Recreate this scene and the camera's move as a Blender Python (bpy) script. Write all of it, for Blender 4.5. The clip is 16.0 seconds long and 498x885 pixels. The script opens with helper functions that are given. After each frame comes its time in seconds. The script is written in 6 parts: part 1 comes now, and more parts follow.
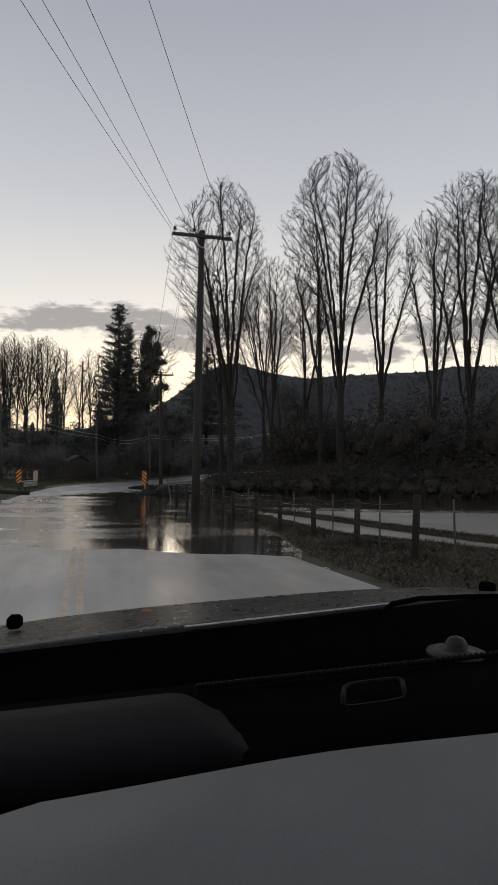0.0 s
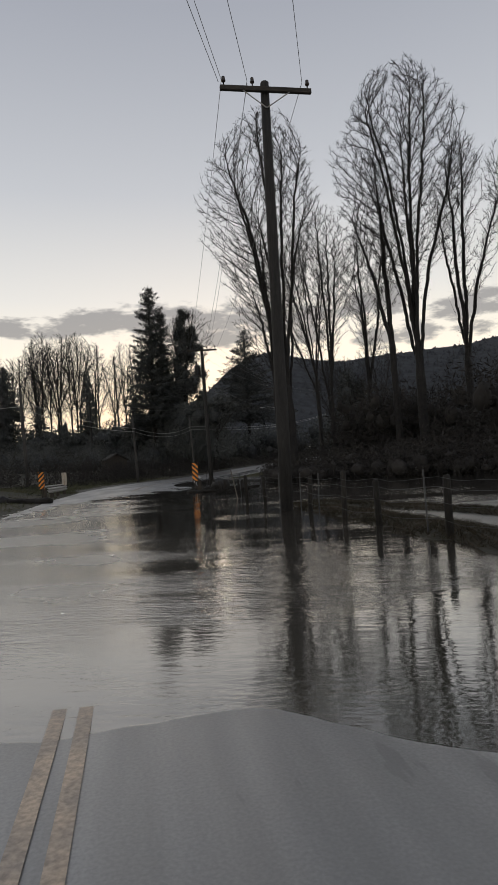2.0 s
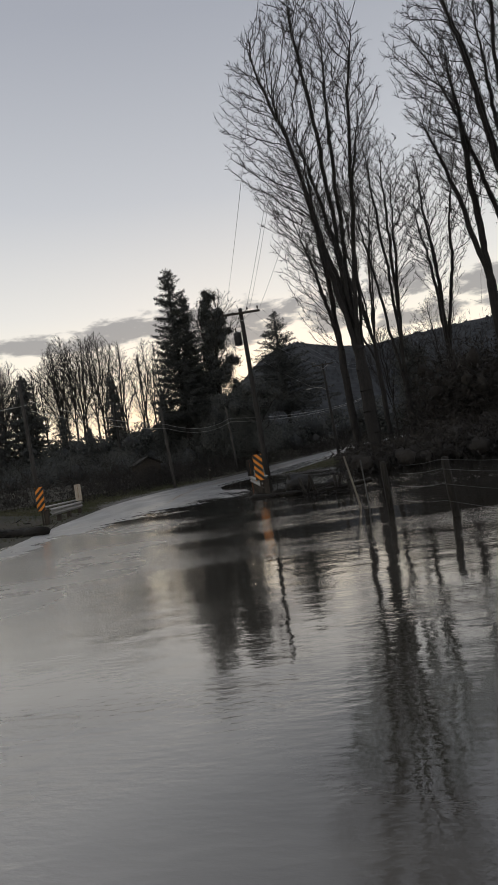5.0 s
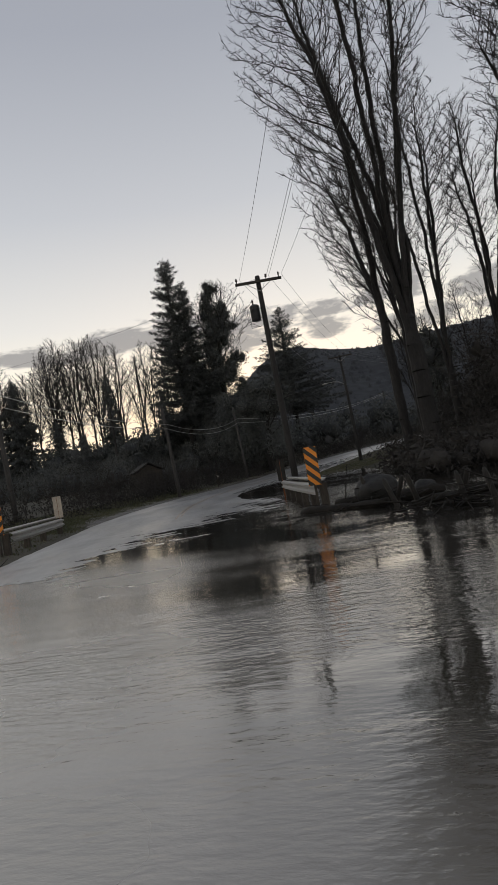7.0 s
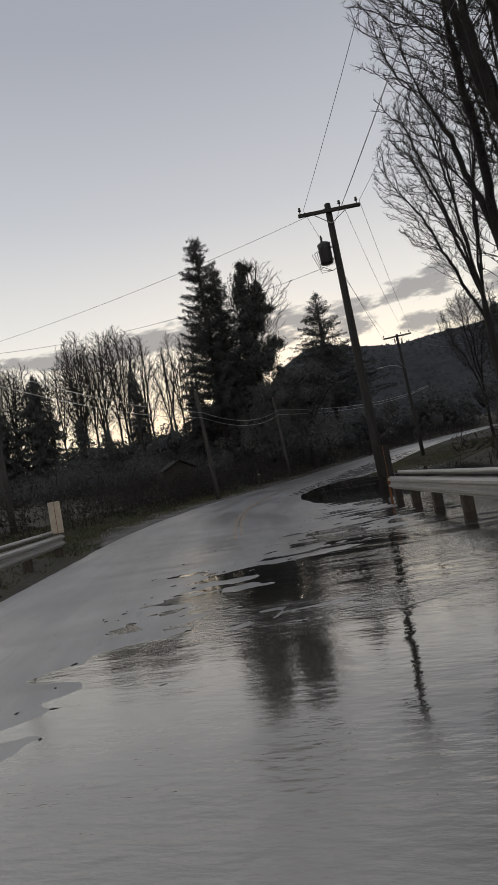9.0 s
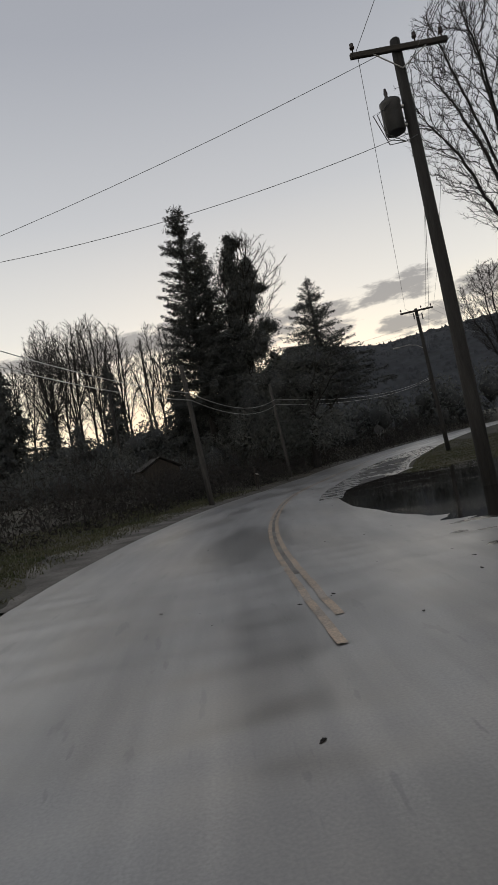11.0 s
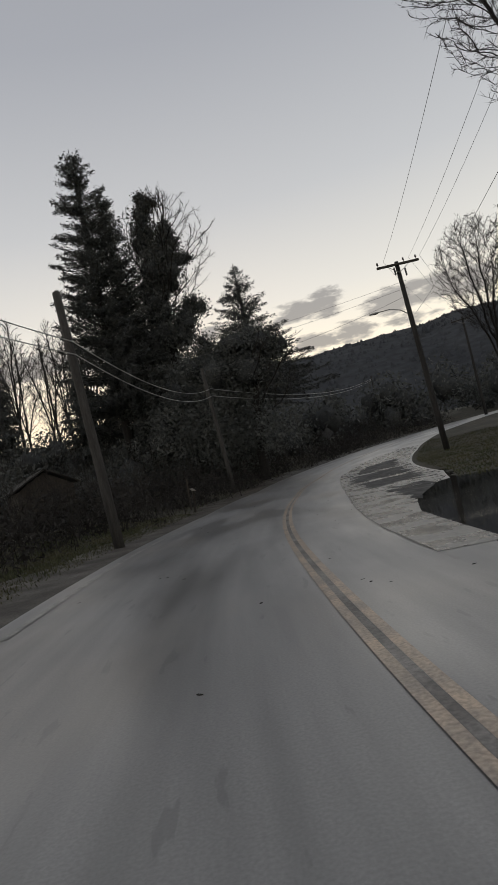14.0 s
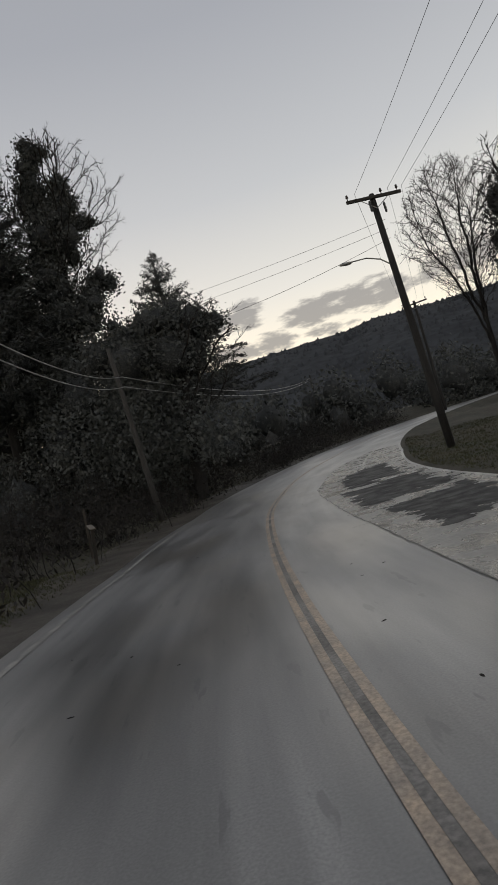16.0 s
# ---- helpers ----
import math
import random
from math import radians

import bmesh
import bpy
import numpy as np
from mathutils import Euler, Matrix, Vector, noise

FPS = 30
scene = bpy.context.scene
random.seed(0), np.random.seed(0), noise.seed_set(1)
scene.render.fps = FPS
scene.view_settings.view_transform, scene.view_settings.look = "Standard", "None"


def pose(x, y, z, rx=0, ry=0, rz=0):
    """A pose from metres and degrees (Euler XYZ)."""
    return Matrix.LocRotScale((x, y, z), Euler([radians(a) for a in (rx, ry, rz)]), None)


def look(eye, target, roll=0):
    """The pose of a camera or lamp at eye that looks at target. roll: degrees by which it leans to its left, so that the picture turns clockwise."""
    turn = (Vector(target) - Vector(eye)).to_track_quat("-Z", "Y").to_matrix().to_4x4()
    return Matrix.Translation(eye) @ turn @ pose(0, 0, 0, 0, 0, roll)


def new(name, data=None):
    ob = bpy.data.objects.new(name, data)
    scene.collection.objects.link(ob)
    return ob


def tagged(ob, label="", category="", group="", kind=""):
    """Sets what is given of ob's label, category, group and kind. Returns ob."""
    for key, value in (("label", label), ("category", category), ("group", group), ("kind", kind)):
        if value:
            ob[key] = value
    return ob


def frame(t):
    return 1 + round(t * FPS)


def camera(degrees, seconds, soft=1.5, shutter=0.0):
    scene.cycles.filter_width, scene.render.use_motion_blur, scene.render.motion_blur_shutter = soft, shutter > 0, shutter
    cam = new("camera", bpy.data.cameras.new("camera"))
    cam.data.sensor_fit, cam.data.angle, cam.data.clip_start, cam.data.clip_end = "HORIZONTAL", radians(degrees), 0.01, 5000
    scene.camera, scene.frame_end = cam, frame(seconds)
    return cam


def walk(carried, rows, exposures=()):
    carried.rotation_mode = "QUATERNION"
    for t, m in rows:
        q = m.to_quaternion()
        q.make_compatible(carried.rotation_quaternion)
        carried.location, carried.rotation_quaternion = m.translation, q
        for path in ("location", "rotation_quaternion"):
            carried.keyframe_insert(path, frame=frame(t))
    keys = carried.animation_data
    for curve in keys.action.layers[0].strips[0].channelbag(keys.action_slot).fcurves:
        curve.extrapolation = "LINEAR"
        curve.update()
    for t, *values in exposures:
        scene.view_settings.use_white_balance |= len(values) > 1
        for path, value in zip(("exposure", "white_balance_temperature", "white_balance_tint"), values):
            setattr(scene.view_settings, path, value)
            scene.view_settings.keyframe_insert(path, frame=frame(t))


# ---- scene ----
cam = camera(45.3, 16.0)
PATH = [
    (0, (0.554, -0.516, 1.483), (0.492, 1.481, 1.583), 0.5),
    (0.5, (-0.05, 1.725, 1.417), (-0.149, 3.72, 1.511), -0.4),
    (1, (-0.624, 3.937, 1.355), (-0.758, 5.931, 1.443), -1.4),
    (1.5, (-1.187, 5.964, 1.311), (-1.351, 7.956, 1.394), -2.5),
    (2, (-1.745, 7.849, 1.253), (-1.931, 9.839, 1.326), -3.6),
    (2.5, (-2.273, 9.586, 1.202), (-2.487, 11.573, 1.268), -4.4),
    (3, (-2.772, 11.325, 1.193), (-3.017, 13.309, 1.257), -5.6),
    (3.5, (-3.306, 12.978, 1.148), (-3.58, 14.958, 1.215), -6.8),
    (4, (-3.773, 14.595, 1.218), (-4.067, 16.572, 1.284), -7.5),
    (6.5, (-6.197, 22.576, 1.199), (-6.47, 24.556, 1.283), -9.7),
    (7, (-6.833, 24.272, 1.189), (-7.12, 26.249, 1.282), -9.9),
    (7.5, (-7.491, 26.004, 1.187), (-7.82, 27.975, 1.288), -9.7),
    (8, (-8.143, 27.734, 1.18), (-8.499, 29.699, 1.284), -9.7),
    (8.5, (-8.829, 29.491, 1.238), (-9.199, 31.453, 1.344), -9.9),
    (9, (-9.533, 31.354, 1.249), (-9.905, 33.316, 1.358), -10.2),
    (9.5, (-10.253, 33.261, 1.257), (-10.628, 35.222, 1.37), -10.6),
    (12, (-13.138, 43.484, 1.212), (-13.345, 45.47, 1.314), -10.6),
    (12.5, (-13.536, 45.621, 1.314), (-13.686, 47.613, 1.418), -10.9),
    (13, (-13.999, 47.622, 1.3), (-14.114, 49.616, 1.405), -11.7),
    (13.5, (-14.453, 49.724, 1.21), (-14.533, 51.72, 1.322), -12.3),
    (14, (-14.774, 51.94, 1.168), (-14.807, 53.936, 1.282), -12.7),
    (14.5, (-15.015, 54.27, 1.241), (-14.988, 56.267, 1.35), -13.4),
    (15, (-15.191, 56.683, 1.365), (-15.108, 58.678, 1.468), -14.2),
    (15.5, (-15.159, 59.315, 1.452), (-15.015, 61.307, 1.555), -14.9),
    (16, (-15.139, 61.892, 1.485), (-14.926, 63.878, 1.58), -15.5),
]
walk(cam, [(t, look(eye, target, roll)) for t, eye, target, roll in PATH],
     exposures=[(0, 0, 6420, 10), (9.5, 0, 6440, 10), (12.0, 0, 6640, 9), (16.0, 0, 6660, 9)])

# ---------------------------------------------------------------- sky and light
SUN_AZ = radians(-9)      # glow of the set sun, left of +y
SUN_EL = radians(2.5)
world = bpy.data.worlds.new("dusk_sky")
scene.world = world
world.use_nodes = True
wn, wl = world.node_tree.nodes, world.node_tree.links
wn.clear()
w_out = wn.new("ShaderNodeOutputWorld")
w_bg = wn.new("ShaderNodeBackground")
w_sky = wn.new("ShaderNodeTexSky")
w_sky.sky_type = "NISHITA"
w_sky.sun_disc = False
w_sky.sun_elevation = SUN_EL
w_sky.sun_rotation = SUN_AZ
w_sky.air_density, w_sky.dust_density, w_sky.ozone_density = 1.0, 2.0, 2.0
w_co = wn.new("ShaderNodeTexCoord")
w_sep = wn.new("ShaderNodeSeparateXYZ")
wl.new(w_co.outputs["Generated"], w_sep.inputs[0])
# thin high overcast, paler towards the horizon
w_ramp = wn.new("ShaderNodeValToRGB")
ramp = w_ramp.color_ramp
for n, (p, c) in enumerate(((0.0, (1.30, 1.06, 0.72)), (0.16, (1.32, 1.20, 0.98)), (0.27, (0.98, 0.955, 0.90)), (0.42, (0.685, 0.70, 0.73)),
                            (0.62, (0.470, 0.487, 0.54)), (1.0, (0.33, 0.34, 0.37)))):
    e = ramp.elements[n] if n < 2 else ramp.elements.new(p)
    e.position, e.color = p, (*c, 1)
wl.new(w_sep.outputs["Z"], w_ramp.inputs[0])
w_mix = wn.new("ShaderNodeMix")
w_mix.data_type = "RGBA"
w_mix.inputs["Factor"].default_value = 0.8
w_gain = wn.new("ShaderNodeMix")
w_gain.data_type, w_gain.blend_type = "RGBA", "MULTIPLY"
w_gain.inputs["Factor"].default_value = 1.0
w_gain.inputs["B"].default_value = (0.1, 0.1, 0.1, 1)
wl.new(w_sky.outputs[0], w_gain.inputs["A"])
wl.new(w_gain.outputs["Result"], w_mix.inputs["A"])
wl.new(w_ramp.outputs[0], w_mix.inputs["B"])
# low grey cloud banks over the hills: bearing, height, half width and half height in degrees
BANKS = [(-27, 13.3, 6, 0.9), (-18.5, 13.9, 6, 1.2), (-12, 14.1, 6, 1.5), (-6.0, 13.7, 5.5, 1.5), (-8, 12.2, 5, 1.0), (1, 13.8, 2.9, 0.8), (0.8, 12.2, 2.5, 0.9),
         (7.2, 14.0, 3.5, 1.1), (9.2, 14.8, 1.8, 0.8), (7.4, 11.0, 2.5, 0.9), (11.2, 11.3, 2.3, 0.9), (15.5, 12.9, 3.8, 1.3), (21, 12.8, 4.5, 1.2), (16.5, 11.0, 2.3, 0.7), (-36, 13, 5, 1.0), (30, 13, 5, 1.2)]


def sky_math(op, a, b=None):
    nd = wn.new("ShaderNodeMath")
    nd.operation = op
    for k, v in enumerate((a, b)):
        if isinstance(v, (int, float)):
            nd.inputs[k].default_value = v
        elif v is not None:
            wl.new(v, nd.inputs[k])
    return nd.outputs[0]


w_az = sky_math("MULTIPLY", sky_math("ARCTAN2", w_sep.outputs["X"], w_sep.outputs["Y"]), 57.2958)
w_el = sky_math("MULTIPLY", sky_math("ARCSINE", w_sep.outputs["Z"]), 57.2958)
w_map = wn.new("ShaderNodeMapping")
w_map.inputs["Scale"].default_value = (9.0, 9.0, 26.0)
w_noise = wn.new("ShaderNodeTexNoise")
w_noise.inputs["Scale"].default_value = 2.3
w_noise.inputs["Detail"].default_value = 8
w_noise.inputs["Roughness"].default_value = 0.6
wl.new(w_co.outputs["Generated"], w_map.inputs[0])
wl.new(w_map.outputs[0], w_noise.inputs["Vector"])
w_most = None
for az, el, half_w, half_h in BANKS:
    da = sky_math("POWER", sky_math("ABSOLUTE", sky_math("MULTIPLY", sky_math("SUBTRACT", w_az, az), 1 / half_w)), 2.0)
    de = sky_math("POWER", sky_math("ABSOLUTE", sky_math("MULTIPLY", sky_math("SUBTRACT", w_el, el), 1 / half_h)), 2.0)
    bank = sky_math("SUBTRACT", 1.0, sky_math("ADD", da, de))
    w_most = bank if w_most is None else sky_math("MAXIMUM", w_most, bank)
w_cr = wn.new("ShaderNodeMapRange")
w_cr.interpolation_type = "SMOOTHSTEP"
w_cr.inputs["From Min"].default_value, w_cr.inputs["From Max"].default_value = -0.25, 1.0
w_cr.inputs["To Max"].default_value = 0.78
wl.new(sky_math("ADD", sky_math("MAXIMUM", w_most, -2.0), sky_math("MULTIPLY", sky_math("SUBTRACT", w_noise.outputs["Fac"], 0.46), 5.6)), w_cr.inputs["Value"])
w_cl = wn.new("ShaderNodeMix")
w_cl.data_type = "RGBA"
w_cl.inputs["B"].default_value = (0.27, 0.262, 0.268, 1)
wl.new(w_cr.outputs[0], w_cl.inputs["Factor"])
wl.new(w_mix.outputs["Result"], w_cl.inputs["A"])
wl.new(w_cl.outputs["Result"], w_bg.inputs["Color"])
w_bg.inputs["Strength"].default_value = 1.0
wl.new(w_bg.outputs[0], w_out.inputs[0])

sun = new("sun", bpy.data.lights.new("sun", "SUN"))
sun.data.energy, sun.data.angle, sun.data.color = 0.3, radians(12), (1.0, 0.86, 0.68)
sun.matrix_world = look((0, 0, 50), Vector((0, 0, 50)) - Vector((math.sin(SUN_AZ) * math.cos(SUN_EL), math.cos(SUN_AZ) * math.cos(SUN_EL), math.sin(SUN_EL))) * 10)


# ---------------------------------------------------------------- materials
def material(name, a, b=None, rough=0.8, scale=3.0, metal=0.0, bump=0.0, bump_scale=None, rough2=None, spec=0.5, fine=0.15, stretch=(1, 1, 1), vary=0.0, island=0.0, ior=1.5):
    """Two colours mixed by a coarse noise, and darkened a little by a fine one; roughness and relief follow."""
    m = bpy.data.materials.new(name)
    m.use_nodes = True
    n, l = m.node_tree.nodes, m.node_tree.links
    p = n["Principled BSDF"]
    p.inputs["Metallic"].default_value = metal
    p.inputs["Specular IOR Level"].default_value = spec
    p.inputs["IOR"].default_value = ior
    co = n.new("ShaderNodeTexCoord")
    mp = n.new("ShaderNodeMapping")
    mp.inputs["Scale"].default_value = stretch
    l.new(co.outputs["Object"], mp.inputs[0])
    big = n.new("ShaderNodeTexNoise")
    big.inputs["Scale"].default_value, big.inputs["Detail"].default_value = scale, 5
    l.new(mp.outputs[0], big.inputs["Vector"])
    small = n.new("ShaderNodeTexNoise")
    small.inputs["Scale"].default_value, small.inputs["Detail"].default_value = (bump_scale or scale * 12), 4
    l.new(mp.outputs[0], small.inputs["Vector"])
    rng = n.new("ShaderNodeMapRange")
    rng.inputs["From Min"].default_value, rng.inputs["From Max"].default_value = 0.35, 0.65
    l.new(big.outputs["Fac"], rng.inputs["Value"])
    mix = n.new("ShaderNodeMix")
    mix.data_type = "RGBA"
    mix.inputs["A"].default_value, mix.inputs["B"].default_value = (*a, 1), (*(b or a), 1)
    l.new(rng.outputs[0], mix.inputs["Factor"])
    dark = n.new("ShaderNodeMapRange")
    dark.inputs["From Min"].default_value, dark.inputs["From Max"].default_value = 0.3, 0.7
    dark.inputs["To Min"].default_value, dark.inputs["To Max"].default_value = 1 - fine, 1 + fine
    l.new(small.outputs["Fac"], dark.inputs["Value"])
    mul = n.new("ShaderNodeMix")
    mul.data_type, mul.blend_type = "RGBA", "MULTIPLY"
    mul.inputs["Factor"].default_value = 1
    l.new(mix.outputs["Result"], mul.inputs["A"])
    l.new(dark.outputs[0], mul.inputs["B"])
    last = mul.outputs["Result"]
    if vary or island:
        src = n.new("ShaderNodeObjectInfo").outputs["Random"] if vary else n.new("ShaderNodeNewGeometry").outputs["Random Per Island"]
        k = vary or island
        vr = n.new("ShaderNodeMapRange")
        vr.inputs["To Min"].default_value, vr.inputs["To Max"].default_value = 1 - k, 1 + k
        l.new(src, vr.inputs["Value"])
        m2 = n.new("ShaderNodeMix")
        m2.data_type, m2.blend_type = "RGBA", "MULTIPLY"
        m2.inputs["Factor"].default_value = 1
        l.new(last, m2.inputs["A"])
        l.new(vr.outputs[0], m2.inputs["B"])
        last = m2.outputs["Result"]
    l.new(last, p.inputs["Base Color"])
    if rough2 is None:
        p.inputs["Roughness"].default_value = rough
    else:
        rr = n.new("ShaderNodeMapRange")
        rr.inputs["From Min"].default_value, rr.inputs["From Max"].default_value = 0.35, 0.65
        rr.inputs["To Min"].default_value, rr.inputs["To Max"].default_value = rough, rough2
        l.new(big.outputs["Fac"], rr.inputs["Value"])
        l.new(rr.outputs[0], p.inputs["Roughness"])
    if bump:
        bp = n.new("ShaderNodeBump")
        bp.inputs["Strength"].default_value, bp.inputs["Distance"].default_value = 1.0, bump
        l.new(small.outputs["Fac"], bp.inputs["Height"])
        l.new(bp.outputs[0], p.inputs["Normal"])
    return m


def asphalt_material():
    """Old wet asphalt: streaks of water film and silt run along the road (u across, v along, in metres)."""
    m = bpy.data.materials.new("wet_asphalt")
    m.use_nodes = True
    n, l = m.node_tree.nodes, m.node_tree.links
    p = n["Principled BSDF"]
    p.inputs["Specular IOR Level"].default_value = 0.8
    p.inputs["Coat Weight"].default_value = 0.9
    p.inputs["Coat IOR"].default_value = 1.9
    uv = n.new("ShaderNodeTexCoord").outputs["UV"]

    def noise_of(stretch, scale, detail, lo, hi, to_lo, to_hi):
        mp = n.new("ShaderNodeMapping")
        mp.inputs["Scale"].default_value = (*stretch, 1)
        l.new(uv, mp.inputs[0])
        t = n.new("ShaderNodeTexNoise")
        t.inputs["Scale"].default_value, t.inputs["Detail"].default_value = scale, detail
        l.new(mp.outputs[0], t.inputs["Vector"])
        r = n.new("ShaderNodeMapRange")
        r.inputs["From Min"].default_value, r.inputs["From Max"].default_value = lo, hi
        r.inputs["To Min"].default_value, r.inputs["To Max"].default_value = to_lo, to_hi
        l.new(t.outputs["Fac"], r.inputs["Value"])
        return r.outputs[0], t.outputs["Fac"]

    streak, _ = noise_of((1.3, 0.16), 1.0, 5, 0.40, 0.62, 0, 1)
    silt, _ = noise_of((0.5, 0.22), 0.9, 6, 0.52, 0.66, 0, 0.5)
    grit, fac = noise_of((1, 1), 60, 3, 0.3, 0.7, 0.75, 1.25)
    base = n.new("ShaderNodeMix")
    base.data_type = "RGBA"
    base.inputs["A"].default_value, base.inputs["B"].default_value = (0.115, 0.113, 0.111, 1), (0.175, 0.172, 0.168, 1)
    l.new(streak, base.inputs["Factor"])
    mud = n.new("ShaderNodeMix")
    mud.data_type = "RGBA"
    mud.inputs["B"].default_value = (0.17, 0.145, 0.115, 1)
    l.new(silt, mud.inputs["Factor"])
    l.new(base.outputs["Result"], mud.inputs["A"])
    mul = n.new("ShaderNodeMix")
    mul.data_type, mul.blend_type = "RGBA", "MULTIPLY"
    mul.inputs["Factor"].default_value = 1
    l.new(mud.outputs["Result"], mul.inputs["A"])
    l.new(grit, mul.inputs["B"])
    wear, _ = noise_of((5.0, 0.30), 1.0, 6, 0.32, 0.68, 0.72, 1.25)
    worn = n.new("ShaderNodeMix")
    worn.data_type, worn.blend_type = "RGBA", "MULTIPLY"
    worn.inputs["Factor"].default_value = 1
    l.new(mul.outputs["Result"], worn.inputs["A"])
    l.new(wear, worn.inputs["B"])
    dash, _ = noise_of((7.0, 1.3), 0.9, 4, 0.64, 0.67, 1.0, 0.55)
    wet = n.new("ShaderNodeMix")
    wet.data_type, wet.blend_type = "RGBA", "MULTIPLY"
    wet.inputs["Factor"].default_value = 1
    l.new(worn.outputs["Result"], wet.inputs["A"])
    l.new(dash, wet.inputs["B"])
    l.new(wet.outputs["Result"], p.inputs["Base Color"])
    film, _ = noise_of((1.0, 0.28), 0.8, 7, 0.38, 0.62, 0.33, 0.50)
    l.new(film, p.inputs["Roughness"])
    l.new(film, p.inputs["Coat Roughness"])
    bp = n.new("ShaderNodeBump")
    bp.inputs["Distance"].default_value = 0.0008
    l.new(fac, bp.inputs["Height"])
    l.new(bp.outputs[0], p.inputs["Normal"])
    return m


M_ASPHALT = asphalt_material()
M_GROUND = material("muddy_grass", (0.032, 0.031, 0.019), (0.060, 0.052, 0.036), rough=0.9, scale=0.35, bump=0.03, bump_scale=9, fine=0.4)
# Bluish grey bases: distance haze over the hill put into both colours.
M_HILL = material("hazy_forested_hillside", (0.041, 0.044, 0.050), (0.052, 0.056, 0.062), rough=1.0, scale=0.02, bump=0.2, bump_scale=0.15, fine=0.22, spec=0.1)
M_HILLTREE = material("hazy_hillside_evergreens", (0.046, 0.050, 0.057), (0.058, 0.062, 0.069), rough=1.0, scale=0.02, spec=0.05, island=0.12)
M_YELLOW = material("worn_yellow_paint", (0.45, 0.34, 0.24), (0.25, 0.205, 0.165), rough=0.4, spec=0.9, scale=3, fine=0.35, bump_scale=40)
M_TAR = material("black_tar", (0.012, 0.012, 0.012), (0.022, 0.021, 0.020), rough=0.35, scale=8)
M_WHITE = material("worn_white_paint", (0.45, 0.44, 0.41), (0.22, 0.22, 0.21), rough=0.35, scale=3, fine=0.35, bump_scale=40)
M_POLE = material("weathered_pole_wood", (0.017, 0.016, 0.0155), (0.030, 0.028, 0.027), rough=0.85, scale=2, bump=0.006, bump_scale=14, stretch=(4, 4, 0.4), fine=0.3)
M_GREYPOLE = material("sun_bleached_pole_wood", (0.032, 0.030, 0.029), (0.060, 0.056, 0.053), rough=0.85, scale=2, bump=0.006, bump_scale=14, stretch=(4, 4, 0.4), fine=0.3)
M_ARM = material("crossarm_wood", (0.030, 0.026, 0.022), (0.055, 0.047, 0.040), rough=0.85, scale=3, bump=0.004, bump_scale=18, stretch=(0.5, 4, 4), fine=0.3)
M_STEEL = material("galvanised_steel", (0.36, 0.35, 0.34), (0.46, 0.45, 0.43), rough=0.38, rough2=0.6, metal=0.75, scale=2.5, fine=0.2)
M_RUST = material("rusty_steel", (0.22, 0.075, 0.025), (0.12, 0.05, 0.025), rough=0.8, scale=8, fine=0.3)
M_DARKMETAL = material("dark_grey_metal", (0.045, 0.046, 0.049), (0.068, 0.069, 0.072), rough=0.5, scale=4, metal=0.3)
M_PORCELAIN = material("brown_porcelain", (0.030, 0.020, 0.017), rough=0.2)
M_WIRE = material("wire_aluminium", (0.09, 0.09, 0.095), (0.13, 0.13, 0.13), rough=0.45, metal=0.5, scale=5)
M_CABLE = material("grey_cable", (0.30, 0.30, 0.30), (0.38, 0.38, 0.37), rough=0.45, metal=0.3, scale=5)
M_POST = material("old_fence_post_wood", (0.013, 0.0115, 0.010), (0.026, 0.023, 0.019), rough=0.9, scale=6, bump=0.005, bump_scale=25, stretch=(3, 3, 0.5), vary=0.25, fine=0.3)
M_TIMBER = material("treated_timber", (0.030, 0.025, 0.020), (0.055, 0.045, 0.036), rough=0.85, scale=5, bump=0.004, bump_scale=25, stretch=(3, 3, 0.5), vary=0.2, fine=0.3)
M_ORANGE = material("orange_reflective_sheeting", (0.80, 0.27, 0.02), (0.72, 0.23, 0.02), rough=0.4, scale=4, fine=0.05)
M_BLACK = material("black_sheeting", (0.012, 0.012, 0.012), (0.02, 0.02, 0.02), rough=0.4, scale=4)
M_PLATE = material("weathered_back_of_sign", (0.46, 0.40, 0.33), (0.34, 0.30, 0.26), rough=0.5, metal=0.35, scale=4, fine=0.2)
M_OLDPLATE = material("old_pale_wood", (0.14, 0.12, 0.10), (0.20, 0.18, 0.15), rough=0.8, scale=6, fine=0.25)
M_PAINT = material("wet_dark_car_paint", (0.010, 0.011, 0.012), (0.018, 0.019, 0.020), rough=0.25, rough2=0.40, scale=30, bump=0.0003, bump_scale=90, fine=0.4, ior=1.22)
M_TRIM = material("black_trim_plastic", (0.0016, 0.0016, 0.0018), (0.0026, 0.0026, 0.003), rough=0.8, spec=0.5, ior=1.04, scale=20, bump=0.0004, bump_scale=300)
M_PAD = material("charcoal_dash_vinyl", (0.0045, 0.0045, 0.0055), (0.0065, 0.0063, 0.0075), rough=0.5, spec=0.5, ior=1.12, scale=15, bump=0.0004, bump_scale=300)
M_DROP = material("rain_water_beads", (0.14, 0.145, 0.15), (0.20, 0.205, 0.21), rough=0.08, scale=20, spec=0.9)
M_SENSOR = material("grey_sensor_plastic", (0.016, 0.016, 0.017), (0.024, 0.024, 0.025), rough=0.4, ior=1.25, scale=20)
M_DASH = material("grey_dash_vinyl", (0.115, 0.120, 0.124), (0.14, 0.145, 0.149), rough=0.5, spec=0.2, scale=6, bump=0.0003, bump_scale=350, fine=0.06)
